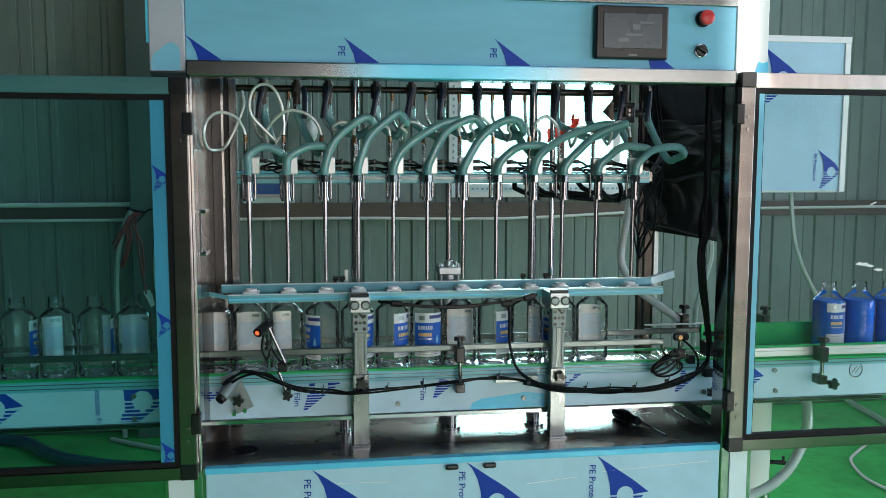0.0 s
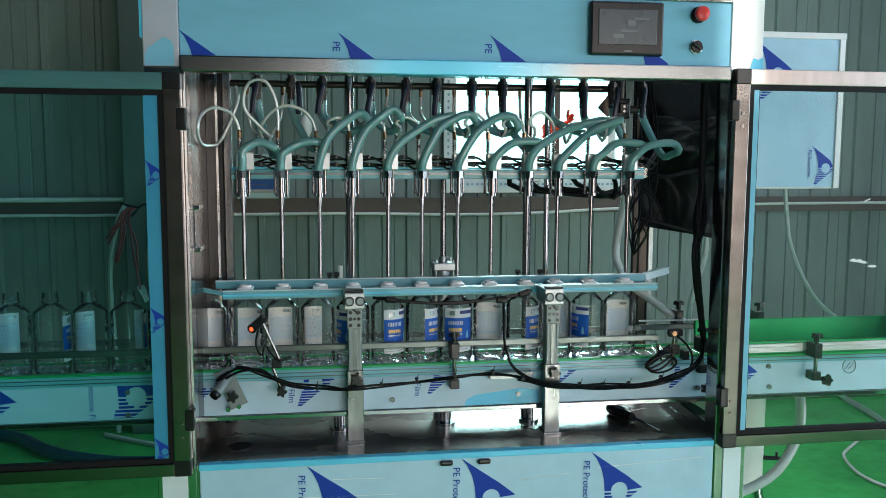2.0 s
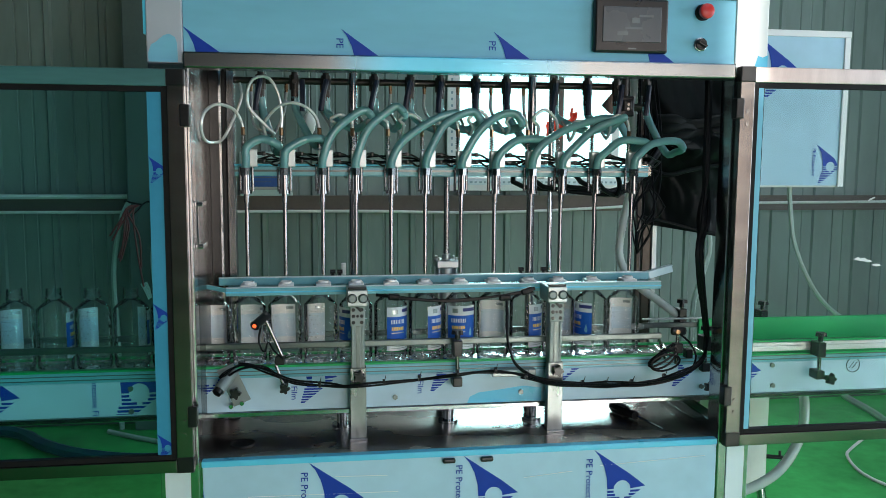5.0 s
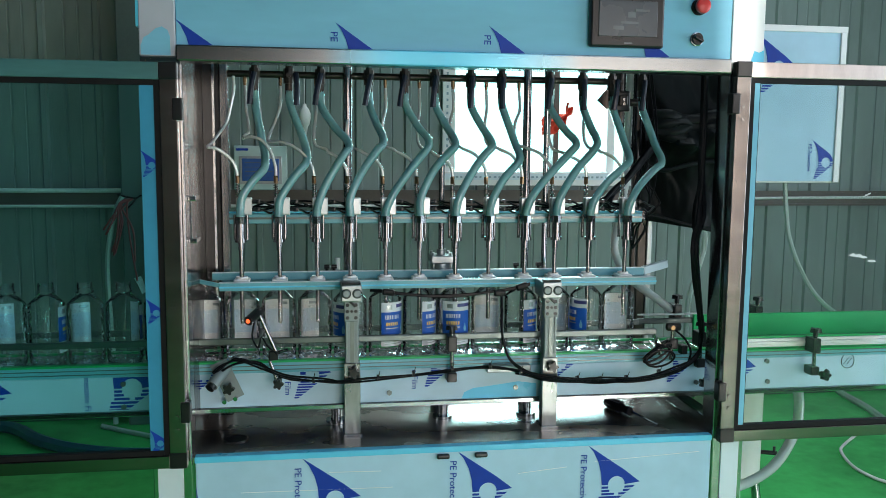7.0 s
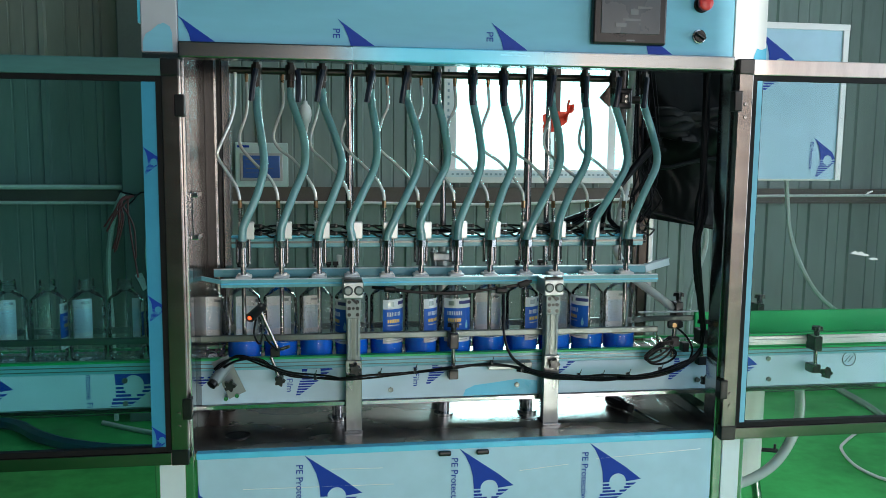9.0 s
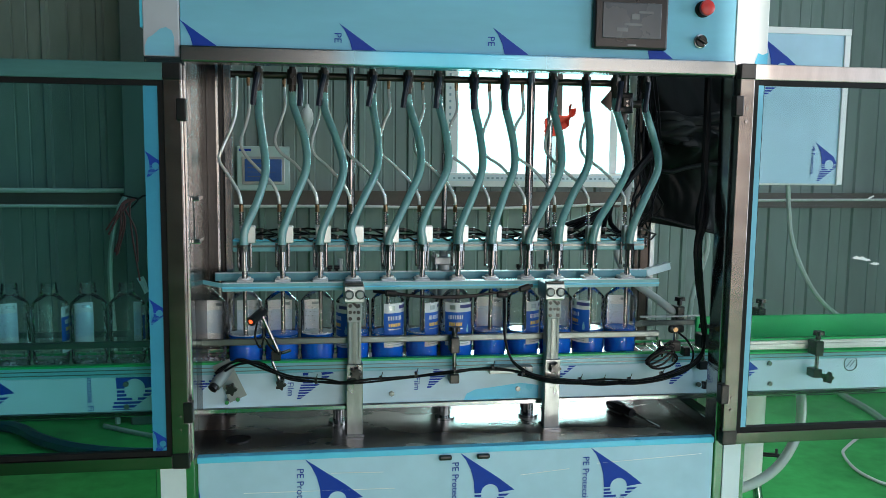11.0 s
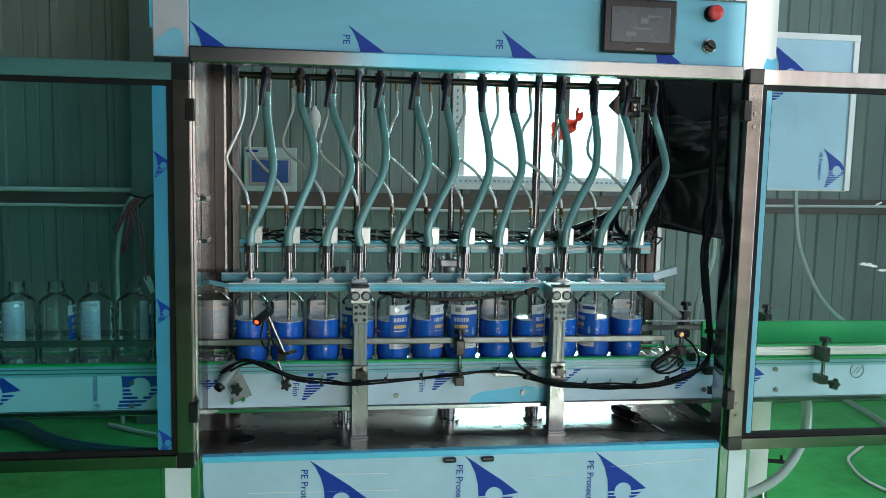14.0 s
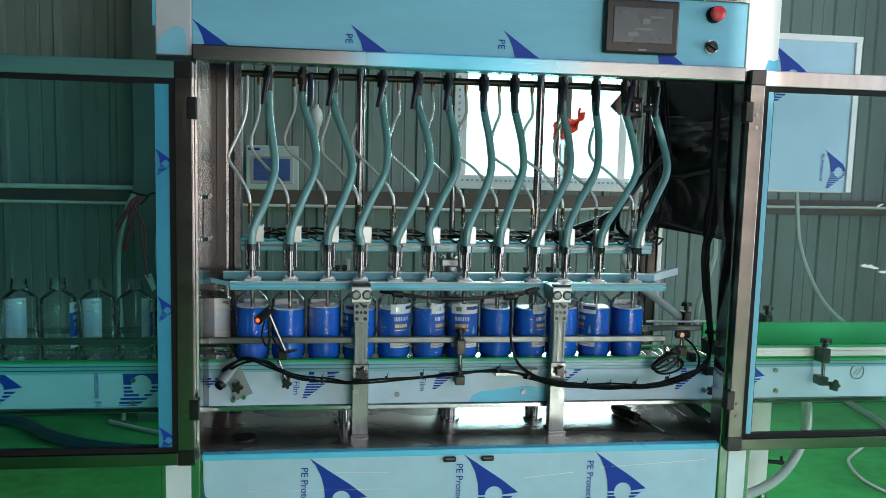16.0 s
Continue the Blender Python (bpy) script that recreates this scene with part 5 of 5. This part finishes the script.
for i, x in enumerate(BX):
    b = bottle(x, TURNS[i], "clear bottle with blue and white label under a nozzle", "bottles being filled")
    moving.append((b, [(t, pose(x + d, 0.25, BELT)) for t, d in SHIFT]))
    extra = random.Random(i).uniform(-0.004, 0.004)
    up = part("fluid", fluid_a, None, b, "bright blue washer fluid")
    low = part("fluid", fluid_b, None, b, "bright blue washer fluid")
    moving.append((up, [(t, pose(0, 0, 0.006 + h + (extra if t > 8 else 0))) for t, h in FILL]))
    moving.append((low, [(t, pose(0, 0, 0.004 + min(h, 0.075))) for t, h in FILL]))
for k in range(9):
    x = NX[0] - 0.1035 * (k + 1) - (0.018 if k > 0 else 0)
    b = bottle(x, (182, 182, 120, 232, 104, 230, 140, 60, 20)[k], "empty clear bottle with printed label queueing on the conveyor", "queueing bottles")
    moving.append((b, [(t, pose(x + d, 0.25, BELT)) for t, d in SHIFT]))
for k in range(4):
    x = 1.383 + 0.106 * k
    b = bottle(x, (14, 100, 60, 30)[k], "bottle filled with bright blue fluid on the outfeed", "filled bottles")
    part("fluid", fluid_full, None, b, "bright blue washer fluid")
    moving.append((b, [(0.0, pose(x, 0.25, BELT)), (2.0, pose(x + 0.315, 0.25, BELT)), (5.0, pose(x + 0.78, 0.25, BELT)), (7.5, pose(x + 1.1, 0.25, BELT)), (8.5, pose(x + 1.15, 0.25, BELT)), (16.0, pose(x + 1.15, 0.25, BELT))]))

# ---------------------------------------------------------------- sensors, cables, loose things
def cable(name, label, runs, r, mat=M_CABLE, cat="cable", ridge=0.0, steps=0, n=7):
    th = thing(name, label, cat)
    for pts in runs:
        part("strand", sweep(B(), pts, r, n, steps, ridge), mat, th)
    return th


s = thing("photo_sensor", "black photo sensor with orange light on a steel arm", "sensor")
bm = B()
rod(bm, (-0.404, 0.098, 1.139), (-0.374, 0.150, 1.158), 0.0135, n=16)
rod(bm, (-0.374, 0.138, 1.149), (-0.378, 0.138, 1.168), 0.007, n=10)
part("head", bm, M_BLACK, s)
bm = B()
rod(bm, (-0.4048, 0.0965, 1.1385), (-0.4035, 0.0988, 1.1393), 0.0058, n=12)
part("light", bm, M_LED, s, "glowing orange light")
bm = B()
rod(bm, (-0.376, 0.13, 1.150), (-0.332, 0.13, 1.045), 0.0048)
rod(bm, (-0.30, 0.12, 1.052), (-0.345, 0.14, 1.034), 0.0045)
rod(bm, (-0.350, 0.13, 1.02), (-0.328, 0.13, 0.958), 0.0048)
part("arm", bm, M_POLISHED, s, "steel arm")
bar("joint", (-0.352, 0.12, 1.022), (-0.326, 0.145, 1.048), M_BLACK, s, "black joint", 0.003)
bar("mount", (-0.338, 0.135, 0.95), (-0.318, 0.172, 0.972), M_BLACK, s, "", 0.003)
knob("knob", s, (-0.327, 0.122, 0.955), (0, -1, 0), 0.016)

s = thing("rail_bracket", "tilted stainless bracket with cylinder and black knob", "bracket")
bm = B()
box(bm, (0, 0, 0), (0.05, 0.004, 0.115), 0.001)
part("plate", bm, M_POST, s, "bent stainless plate", Matrix.Translation((-0.468, 0.15, 0.962)) @ pose(0, 0, 0, 0, -24, 0))
bm = B()
rod(bm, (-0.468, 0.155, 1.0), (-0.503, 0.10, 0.962), 0.016, n=18)
part("cylinder", bm, M_POST, s, "aluminium cylinder")
bm = B()
rod(bm, (-0.503, 0.10, 0.962), (-0.509, 0.092, 0.956), 0.013, n=18)
part("cylinder_cap", bm, M_BLACK, s, "black cap")
knob("knob", s, (-0.462, 0.125, 0.945), (0, -1, 0), 0.018)
for dx, dz in ((0.022, -0.052), (-0.008, -0.06)):
    bm = B()
    rod(bm, (-0.468 + dx, 0.140, 0.962 + dz), (-0.468 + dx, 0.175, 0.962 + dz), 0.006, n=10)
    part("screw", bm, M_STEEL, s)

s = thing("outfeed_sensor", "black sensor with yellow tip on a tilted steel bracket", "sensor")
bm = B()
box(bm, (0.845, 0.16, 1.082), (0.05, 0.02, 0.026), 0.009)
part("head", bm, M_BLACK, s)
bm = B()
rod(bm, (0.838, 0.145, 1.082), (0.838, 0.152, 1.082), 0.007, n=12)
part("tip", bm, M_BRASS, s, "yellow tip")
bm = B()
rod(bm, (0.845, 0.165, 1.07), (0.842, 0.165, 0.98), 0.005)
rod(bm, (0.775, 0.14, 1.065), (0.80, 0.15, 1.0), 0.0035)
part("arm", bm, M_POLISHED, s, "steel arm")
bm = B()
box(bm, (0, 0, 0), (0.045, 0.03, 0.004), 0.001, Matrix.Translation((0.787, 0.15, 1.025)) @ Matrix.Rotation(0.9, 4, "Y"))
box(bm, (0, 0, 0), (0.006, 0.03, 0.05), 0.001, Matrix.Translation((0.80, 0.15, 1.03)) @ Matrix.Rotation(-0.6, 4, "Y"))
part("bracket", bm, M_STEEL, s, "bent bracket")
bar("joint", (0.83, 0.15, 1.015), (0.858, 0.175, 1.045), M_BLACK, s, "black joint", 0.003)
bar("joint", (0.865, 0.14, 1.0), (0.885, 0.17, 1.028), M_BLACK, s, "black joint", 0.003)

rng = random.Random(8)
runs = []
for k in range(3):
    o = lambda s=1.0: rng.uniform(-0.007, 0.007) * s
    runs.append([(-0.50 + o(), 0.125, 0.985 + o()), (-0.475 + o(), 0.115 + o(), 1.022 + o(1.6)), (-0.43 + o(), 0.11 + o(), 1.032 + o(1.6)), (-0.37, 0.105 + o(), 1.004 + o(1.6)), (-0.30, 0.105 + o(), 0.978 + o(1.5)), (-0.20, 0.106, 0.965 + o()),
                 (-0.145, 0.10 + o(0.3), 0.962 + o(0.7)), (-0.08, 0.10, 0.964 + o(0.8)), (0.05, 0.118, 0.974 + o()), (0.16, 0.10, 0.984 + o(0.7)), (0.27, 0.112, 0.992 + o(1.4)), (0.36, 0.106 + o(), 0.972 + o(1.3)), (0.45, 0.095, 0.952 + o()), (0.60, 0.098 + o(), 0.942 + o(1.3)),
                 (0.72, 0.09 + o(), 0.946 + o(1.4)), (0.82, 0.075 + o(), 0.968 + o(1.4)), (0.895, 0.088, 1.015 + o()), (0.906 + o() * 0.5, 0.096, 1.10)])
for k in range(7):
    runs.append([(0.36, 0.164, 0.955 + o(0.5)), (0.39, 0.135, 0.955 + o(0.5)), (0.45, 0.095, 0.95 + o()), (0.60, 0.098 + o(), 0.94 + o(1.3)), (0.72, 0.09 + o(), 0.945 + o(1.4)), (0.82, 0.075 + o(), 0.97 + o(1.6)), (0.895, 0.088, 1.02 + o()), (0.906 + o() * 0.5, 0.096, 1.10)])
for k in range(2):
    runs.append([(-0.49, 0.13, 0.99 + o()), (-0.44 + o(), 0.11, 1.012 + o()), (-0.38, 0.11, 1.012 + o(2)), (-0.33, 0.11, 0.99 + o(2)), (-0.28, 0.11, 0.972 + o())])
loom = cable("cable_loom", "tangled black cable loom strung along the conveyor", runs, 0.0030)
for x, z in ((-0.23, 0.968), (-0.05, 0.968), (0.05, 0.977), (0.16, 0.987), (0.27, 0.993), (0.36, 0.972), (0.53, 0.947), (0.60, 0.943), (0.68, 0.944), (0.78, 0.958)):
    bm = B()
    rod(bm, (x - 0.0035, 0.103, z), (x + 0.0035, 0.103, z + 0.001), 0.0095, n=10)
    rod(bm, (x, 0.100, z), (x + 0.004, 0.092, z + 0.022), 0.0012, n=6)
    part("cable_tie", bm, M_BLACK, loom, "black cable tie")
runs = []
for k in range(3):
    o = lambda: rng.uniform(-0.003, 0.003)
    runs.append([(-0.07, 0.14, 1.212 + o()), (-0.02, 0.13, 1.207 + o()), (0.08, 0.125, 1.196 + o()), (0.18, 0.125, 1.195 + o()), (0.27, 0.128, 1.202 + o()), (0.34, 0.13, 1.212 + o()), (0.39, 0.135, 1.225 + o())])
for k in range(3):
    o = lambda: rng.uniform(-0.004, 0.004)
    runs.append([(0.303 + o(), 0.13, 1.20), (0.305 + o(), 0.12, 1.15), (0.307 + o(), 0.11, 1.08 + o()), (0.325, 0.105, 1.015 + o()), (0.37, 0.105, 0.975 + o()), (0.42, 0.1, 0.955 + o())])
cl = cable("sensor_cable", "black sensor cable sagging between the guide clamps", runs, 0.0034)
for x, z, a in ((-0.02, 1.207, 0.1), (0.30, 1.2, 0.0), (0.365, 1.218, -0.3)):
    bm = B()
    box(bm, (0, 0, 0), (0.034, 0.016, 0.018), 0.004, Matrix.Translation((x, 0.128, z)) @ Matrix.Rotation(a, 4, "Y"))
    part("connector", bm, M_CABLE, cl, "black connector")
cable("coiled_lead", "loose coil of black lead at the outfeed", [[(0.785 + 0.04 * math.cos(a) * (1 + 0.15 * math.sin(3 * j + a / 5)), 0.112 + 0.01 * j, 0.998 + 0.024 * math.sin(a + 0.4 * j) + 0.006 * j + 0.006 * math.cos(a)) for a in [k * 0.55 + j for k in range(14)]] for j in range(4)]
      + [[(0.845, 0.145, 1.075), (0.87, 0.13, 1.05), (0.885, 0.12, 1.01), (0.86, 0.11, 0.97), (0.80, 0.1, 0.96)]], 0.0032)
cable("sensor_lead", "thin black lead from the photo sensor", [[(-0.388, 0.13, 1.138), (-0.395, 0.125, 1.09), (-0.38, 0.12, 1.06), (-0.37, 0.12, 1.09), (-0.355, 0.12, 1.065), (-0.33, 0.12, 1.04)]], 0.003)
runs = []
for k in range(9):
    o = lambda: rng.uniform(-0.012, 0.012)
    runs.append([(0.888 + o() * 0.4, 0.12 + o(), 2.06), (0.885 + o() * 0.5, 0.10 + o(), 1.60), (0.878 + o(), 0.09 + o(), 1.43), (0.866 + o(), 0.085 + o(), 1.33), (0.882 + o() * 0.6, 0.095, 1.22), (0.900 + o() * 0.4, 0.097, 1.12), (0.908, 0.097, 1.06)])
cable("power_loom", "thick black wire bundle hanging beside the machine post", runs, 0.0065)
cable("wire_tangle", "thin dark wires at the rear column", [[(0.84 + rng.uniform(-0.02, 0.04), 0.5, 2.06), (0.86 + rng.uniform(-0.05, 0.05), 0.48, 1.6), (0.87 + rng.uniform(-0.07, 0.05), 0.46, 1.44), (0.82 + rng.uniform(-0.03, 0.05), 0.46, 1.36), (0.84, 0.5, 1.28)] for k in range(8)], 0.003)
cable("conduit", "white corrugated conduit curving down behind the bottles", [[(0.82, 0.52, 2.06), (0.818, 0.52, 1.65), (0.815, 0.52, 1.50), (0.79, 0.51, 1.38), (0.775, 0.49, 1.27), (0.81, 0.44, 1.19), (0.88, 0.38, 1.13), (0.93, 0.36, 1.09)]], 0.0122, M_PIPE, "conduit", 0.15, 170, 10)
cable("drain_tube", "white plastic tube hanging behind the machine", [[(1.28, 0.95, 1.42), (1.31, 0.95, 1.33), (1.315, 0.94, 1.24), (1.285, 0.92, 1.16), (1.25, 0.90, 1.08), (1.23, 0.89, 0.98), (1.22, 0.88, 0.5), (1.22, 0.88, 0.012)]], 0.011, M_TUBE, "tube")

# black sheeting over the rear corner
s = thing("black_sheet", "crumpled black plastic sheet over the rear control box", "plastic sheet")
bm = B()
bmesh.ops.create_grid(bm, x_segments=46, y_segments=60, size=0.5)
for v in bm.verts:
    u, w = v.co.x + 0.5, v.co.y + 0.5
    n1 = noise.noise(Vector((u * 2.2, w * 2.6, 0))) * 0.05 + noise.noise(Vector((u * 5, w * 6, 3))) * 0.022 + abs(noise.noise(Vector((u * 9 + w * 6, w * 8, 1)))) * 0.016
    bulge = 0.11 * math.exp(-((w - 0.42) / 0.10) ** 2) * (1 + 0.5 * noise.noise(Vector((u * 9, w * 14, 5))))
    low = 1.375 - 0.05 * u
    left = 0.835 - 0.04 / (1 + math.exp(-(w - 0.27) * 28)) + 0.01 * noise.noise(Vector((0, w * 7, 9)))
    v.co = Vector((left + (1.217 - left) * u + 0.06 * (1 - w) * (1 - u), 0.64 + n1 - bulge - 0.02 * u, low + (2.06 - low) * w))
bmesh.ops.solidify(bm, geom=bm.faces[:], thickness=0.004)
part("sheet", bm, M_BAG, s)
bm = B()
for j in range(4):
    sweep(bm, [(0.875 + 0.013 * j + 0.055 * k, 0.545 + 0.012 * math.sin(2.1 * k + j), 1.66 + 0.021 * j + 0.010 * math.sin(1.7 * k + 2.3 * j)) for k in range(7)], 0.021, 9)
part("fold", bm, M_BAG, s, "bunched roll of sheeting")
bm = B()
sweep(bm, [(0.90, 0.60, 1.395), (0.98, 0.605, 1.378), (1.08, 0.60, 1.352), (1.20, 0.59, 1.326)], 0.007, 7)
part("hem", bm, M_BAG, s, "rolled lower hem")
bm = B()
span(bm, (0.99, 0.78, 1.36), (1.21, 0.84, 2.06), 0.01)
part("box", bm, M_BLACK, s, "control box under the sheet")
bm = B()
sweep(bm, [(0.885, 0.53, 1.56), (0.95, 0.515, 1.545), (1.02, 0.525, 1.56), (1.12, 0.55, 1.575), (1.22, 0.57, 1.58)], 0.008)
part("tie", bm, M_BAG, s, "twisted tie")

# filmed tank hung at the machine's side
s = thing("side_tank", "filmed white float tank hung at the machine's side", "tank")
bar("front", (1.235, 0.60, 1.507), (1.635, 0.604, 2.035), M_FILM_LOW, s, "front under pale blue film", 0)
bar("body", (1.235, 0.606, 1.50), (1.642, 0.90, 2.04), M_CARD, s, "white worn body", 0.004)
bar("rim", (1.235, 0.594, 2.03), (1.65, 0.606, 2.052), M_WHITE_FILM_GLINT, s, "bright white rim", 0.002)
bar("rim", (1.626, 0.594, 1.503), (1.648, 0.6055, 2.03), M_WHITE_FILM_GLINT, s, "bright white edge", 0.002)
bar("hanger", (0.99, 0.715, 1.60), (1.235, 0.745, 1.63), M_STEEL, s, "steel hanger arm", 0.002)
bar("hanger", (0.99, 0.715, 1.92), (1.235, 0.745, 1.95), M_STEEL, s, "steel hanger arm", 0.002)
film_mark(s, 1.538, 1.655, 0.5985, 1.51, 2.03, 0.62, 1.625)
film_mark(s, 1.31, 2.02, 0.5985, 1.8, 2.03, 0.9)
words("PE Protective", 0.018, M_PRINT, s, Matrix.Translation((1.525, 0.5975, 1.64)) @ DOWN, "lettering", "printed words")
cable("tank_tube", "white tube hanging from the side tank", [[(1.53, 0.75, 1.51), (1.545, 0.75, 1.38), (1.56, 0.75, 1.297), (1.598, 0.75, 1.2), (1.657, 0.75, 1.1), (1.72, 0.75, 1.032), (1.785, 0.73, 0.98), (1.80, 0.60, 0.935), (1.805, 0.46, 0.925), (1.81, 0.326, 0.93)]], 0.0085, M_TUBE, "tube")

# tank on legs behind the outfeed, with its hose
s = thing("floor_tank", "white round tank on steel legs with a small valve", "tank", m=pose(1.30, 0.66, 0))
bm = B()
lathe(bm, [(0, 0.40), (0.10, 0.402), (0.118, 0.42), (0.122, 0.44), (0.122, 0.90), (0.11, 0.92), (0, 0.92)], 32)
part("vessel", bm, M_TANK, s)
for a in (200, 320, 80):
    bm = B()
    c, d = math.cos(radians(a)), math.sin(radians(a))
    rod(bm, (0.10 * c, 0.10 * d, 0.44), (0.17 * c, 0.17 * d, 0.0), 0.017, n=10)
    part("leg", bm, M_STEEL, s, "steel leg")
bm = B()
rod(bm, (0.11, -0.05, 0.50), (0.165, -0.07, 0.50), 0.008)
rod(bm, (0.155, -0.067, 0.495), (0.155, -0.067, 0.525), 0.005)
part("tap", bm, M_BLACK, s, "small dark tap")
cable("clear_hose", "clear ribbed hose drooping beside the floor tank", [[(1.40, 0.55, 0.90), (1.44, 0.50, 0.84), (1.455, 0.46, 0.77), (1.43, 0.42, 0.66), (1.34, 0.38, 0.55), (1.22, 0.36, 0.49), (1.06, 0.34, 0.47), (0.98, 0.33, 0.47)]], 0.017, M_TUBE, "hose", 0.05, 120, 10)
cable("floor_hose", "cream hose lying across the green floor", [[(3.27, 2.88, 0.016), (3.246, 2.78, 0.016), (3.215, 2.5, 0.016), (3.15, 2.2, 0.016), (3.1, 1.8, 0.016), (3.3, 1.2, 0.016), (3.8, 0.8, 0.016)]], 0.022, M_TUBE, "hose")
cable("extension_cord", "white cord curved on the green floor", [[(2.9, 2.1, 0.013), (2.657, 1.9, 0.013), (2.57, 1.8, 0.013), (2.5, 1.6, 0.013), (2.5, 1.46, 0.013), (2.54, 1.37, 0.013), (2.7, 1.2, 0.013), (3.2, 1.1, 0.013)]], 0.008, M_PIPE, "cord")

# things behind the infeed
cable("wall_tube", "pale green tube hanging from the wall pipe", [[(-1.30, 2.74, 1.335), (-1.315, 2.74, 1.31), (-1.35, 2.74, 1.22), (-1.39, 2.74, 1.0), (-1.395, 2.74, 0.8), (-1.385, 2.74, 0.6), (-1.38, 2.74, 0.3), (-1.38, 2.74, 0.018)]], 0.015, M_TUBE, "tube")
cable("column_tube", "pale tube looping down the steel column", [[(-1.16, 2.72, 1.5), (-1.145, 2.72, 1.35), (-1.16, 2.72, 1.2), (-1.175, 2.72, 1.0), (-1.165, 2.72, 0.86), (-1.13, 2.72, 0.78), (-1.10, 2.72, 0.6), (-1.10, 2.72, 0.018)]], 0.014, M_TUBE, "tube")
rng = random.Random(5)
cable("red_wires", "dark red frayed twine knotted round the column", [[(-1.262 + rng.uniform(-0.02, 0.02), 2.735, 1.32), (-1.285 + rng.uniform(-0.03, 0.02), 2.72, 1.29), (-1.275 + 0.55 * (x + 1.275) + rng.uniform(-0.015, 0.015), 2.71, 1.29 + 0.42 * (z - 1.29)), (x + rng.uniform(-0.012, 0.012), 2.71, z + rng.uniform(-0.05, 0.02))] for x, z in ((-1.40, 1.12), (-1.39, 1.14), (-1.395, 1.16), (-1.345, 0.99), (-1.35, 1.03), (-1.335, 1.05), (-1.238, 0.87), (-1.24, 0.95))], 0.0055, M_REDWIRE, "twine")
cable("column_tie", "thin dark wire tied round the steel column", [[(-1.325, 2.74, 1.345), (-1.28, 2.735, 1.335), (-1.225, 2.735, 1.325), (-1.20, 2.735, 1.34), (-1.15, 2.735, 1.338), (-1.10, 2.74, 1.35)], [(-1.225, 2.733, 1.325), (-1.24, 2.725, 1.30), (-1.27, 2.725, 1.27)]], 0.005, M_CABLE, "wire")
th = thing("tape_scrap", "pale green tape scrap stuck on the steel column", "tape")
bm = B()
flat(bm, [(-1.252, 0.868), (-1.215, 0.880), (-1.200, 0.845), (-1.188, 0.79), (-1.21, 0.775), (-1.228, 0.82)], 2.748, 0.004)
part("scrap", bm, M_FILM_PALE, th)
cable("blue_floor_hose", "dark blue hose lying on the floor", [[(-2.4, 2.85, 0.035), (-1.95, 2.7, 0.035), (-1.72, 2.46, 0.035), (-1.47, 2.28, 0.035), (-1.11, 2.17, 0.035), (-0.5, 2.2, 0.035)]], 0.034, M_BLUEHOSE, "hose")
cable("grey_bar", "pale bar lying on the floor", [[(-1.45, 2.72, 0.014), (-1.28, 2.6, 0.014), (-1.11, 2.49, 0.014)]], 0.014, M_PIPE, "bar")

# screwdriver on the table
s = thing("screwdriver", "black and grey screwdriver lying on the table plate", "screwdriver", m=Matrix.Translation((0.69, 0.29, 0.816)) @ pose(0, 0, 0, 0, 0, -68) @ Matrix.Diagonal((1.12, 1.12, 1.12, 1)))
turn = Matrix.Rotation(radians(90), 4, "Y") @ Matrix.Rotation(radians(3), 4, "X")
bm = B()
lathe(bm, [(0, -0.004), (0.010, -0.002), (0.0145, 0.008), (0.0155, 0.03), (0.0135, 0.06), (0.0105, 0.08), (0.013, 0.092), (0.012, 0.10), (0, 0.10)], 16, turn)
part("grip", bm, M_BLACK, s, "black ribbed grip")
bm = B()
for k in range(6):
    a = k * math.pi / 3
    rod(bm, (0.012, 0.0145 * math.cos(a), 0.0145 * math.sin(a)), (0.06, 0.013 * math.cos(a), 0.013 * math.sin(a)), 0.0034, n=6)
part("grip_rib", bm, M_ALU, s, "grey ribs")
bm = B()
rod(bm, (0.10, 0, -0.001), (0.20, 0, -0.010), 0.0034)
part("blade", bm, M_STEEL, s, "dark steel blade")


# ---------------------------------------------------------------- what moves
def motions():
    walk(carriage, [(t, pose(0, 0, UP + d)) for t, d in DROPS])
    for ob, rows in segments:
        walk(ob, rows)
    for ob, rows in moving:
        walk(ob, rows)


motions()
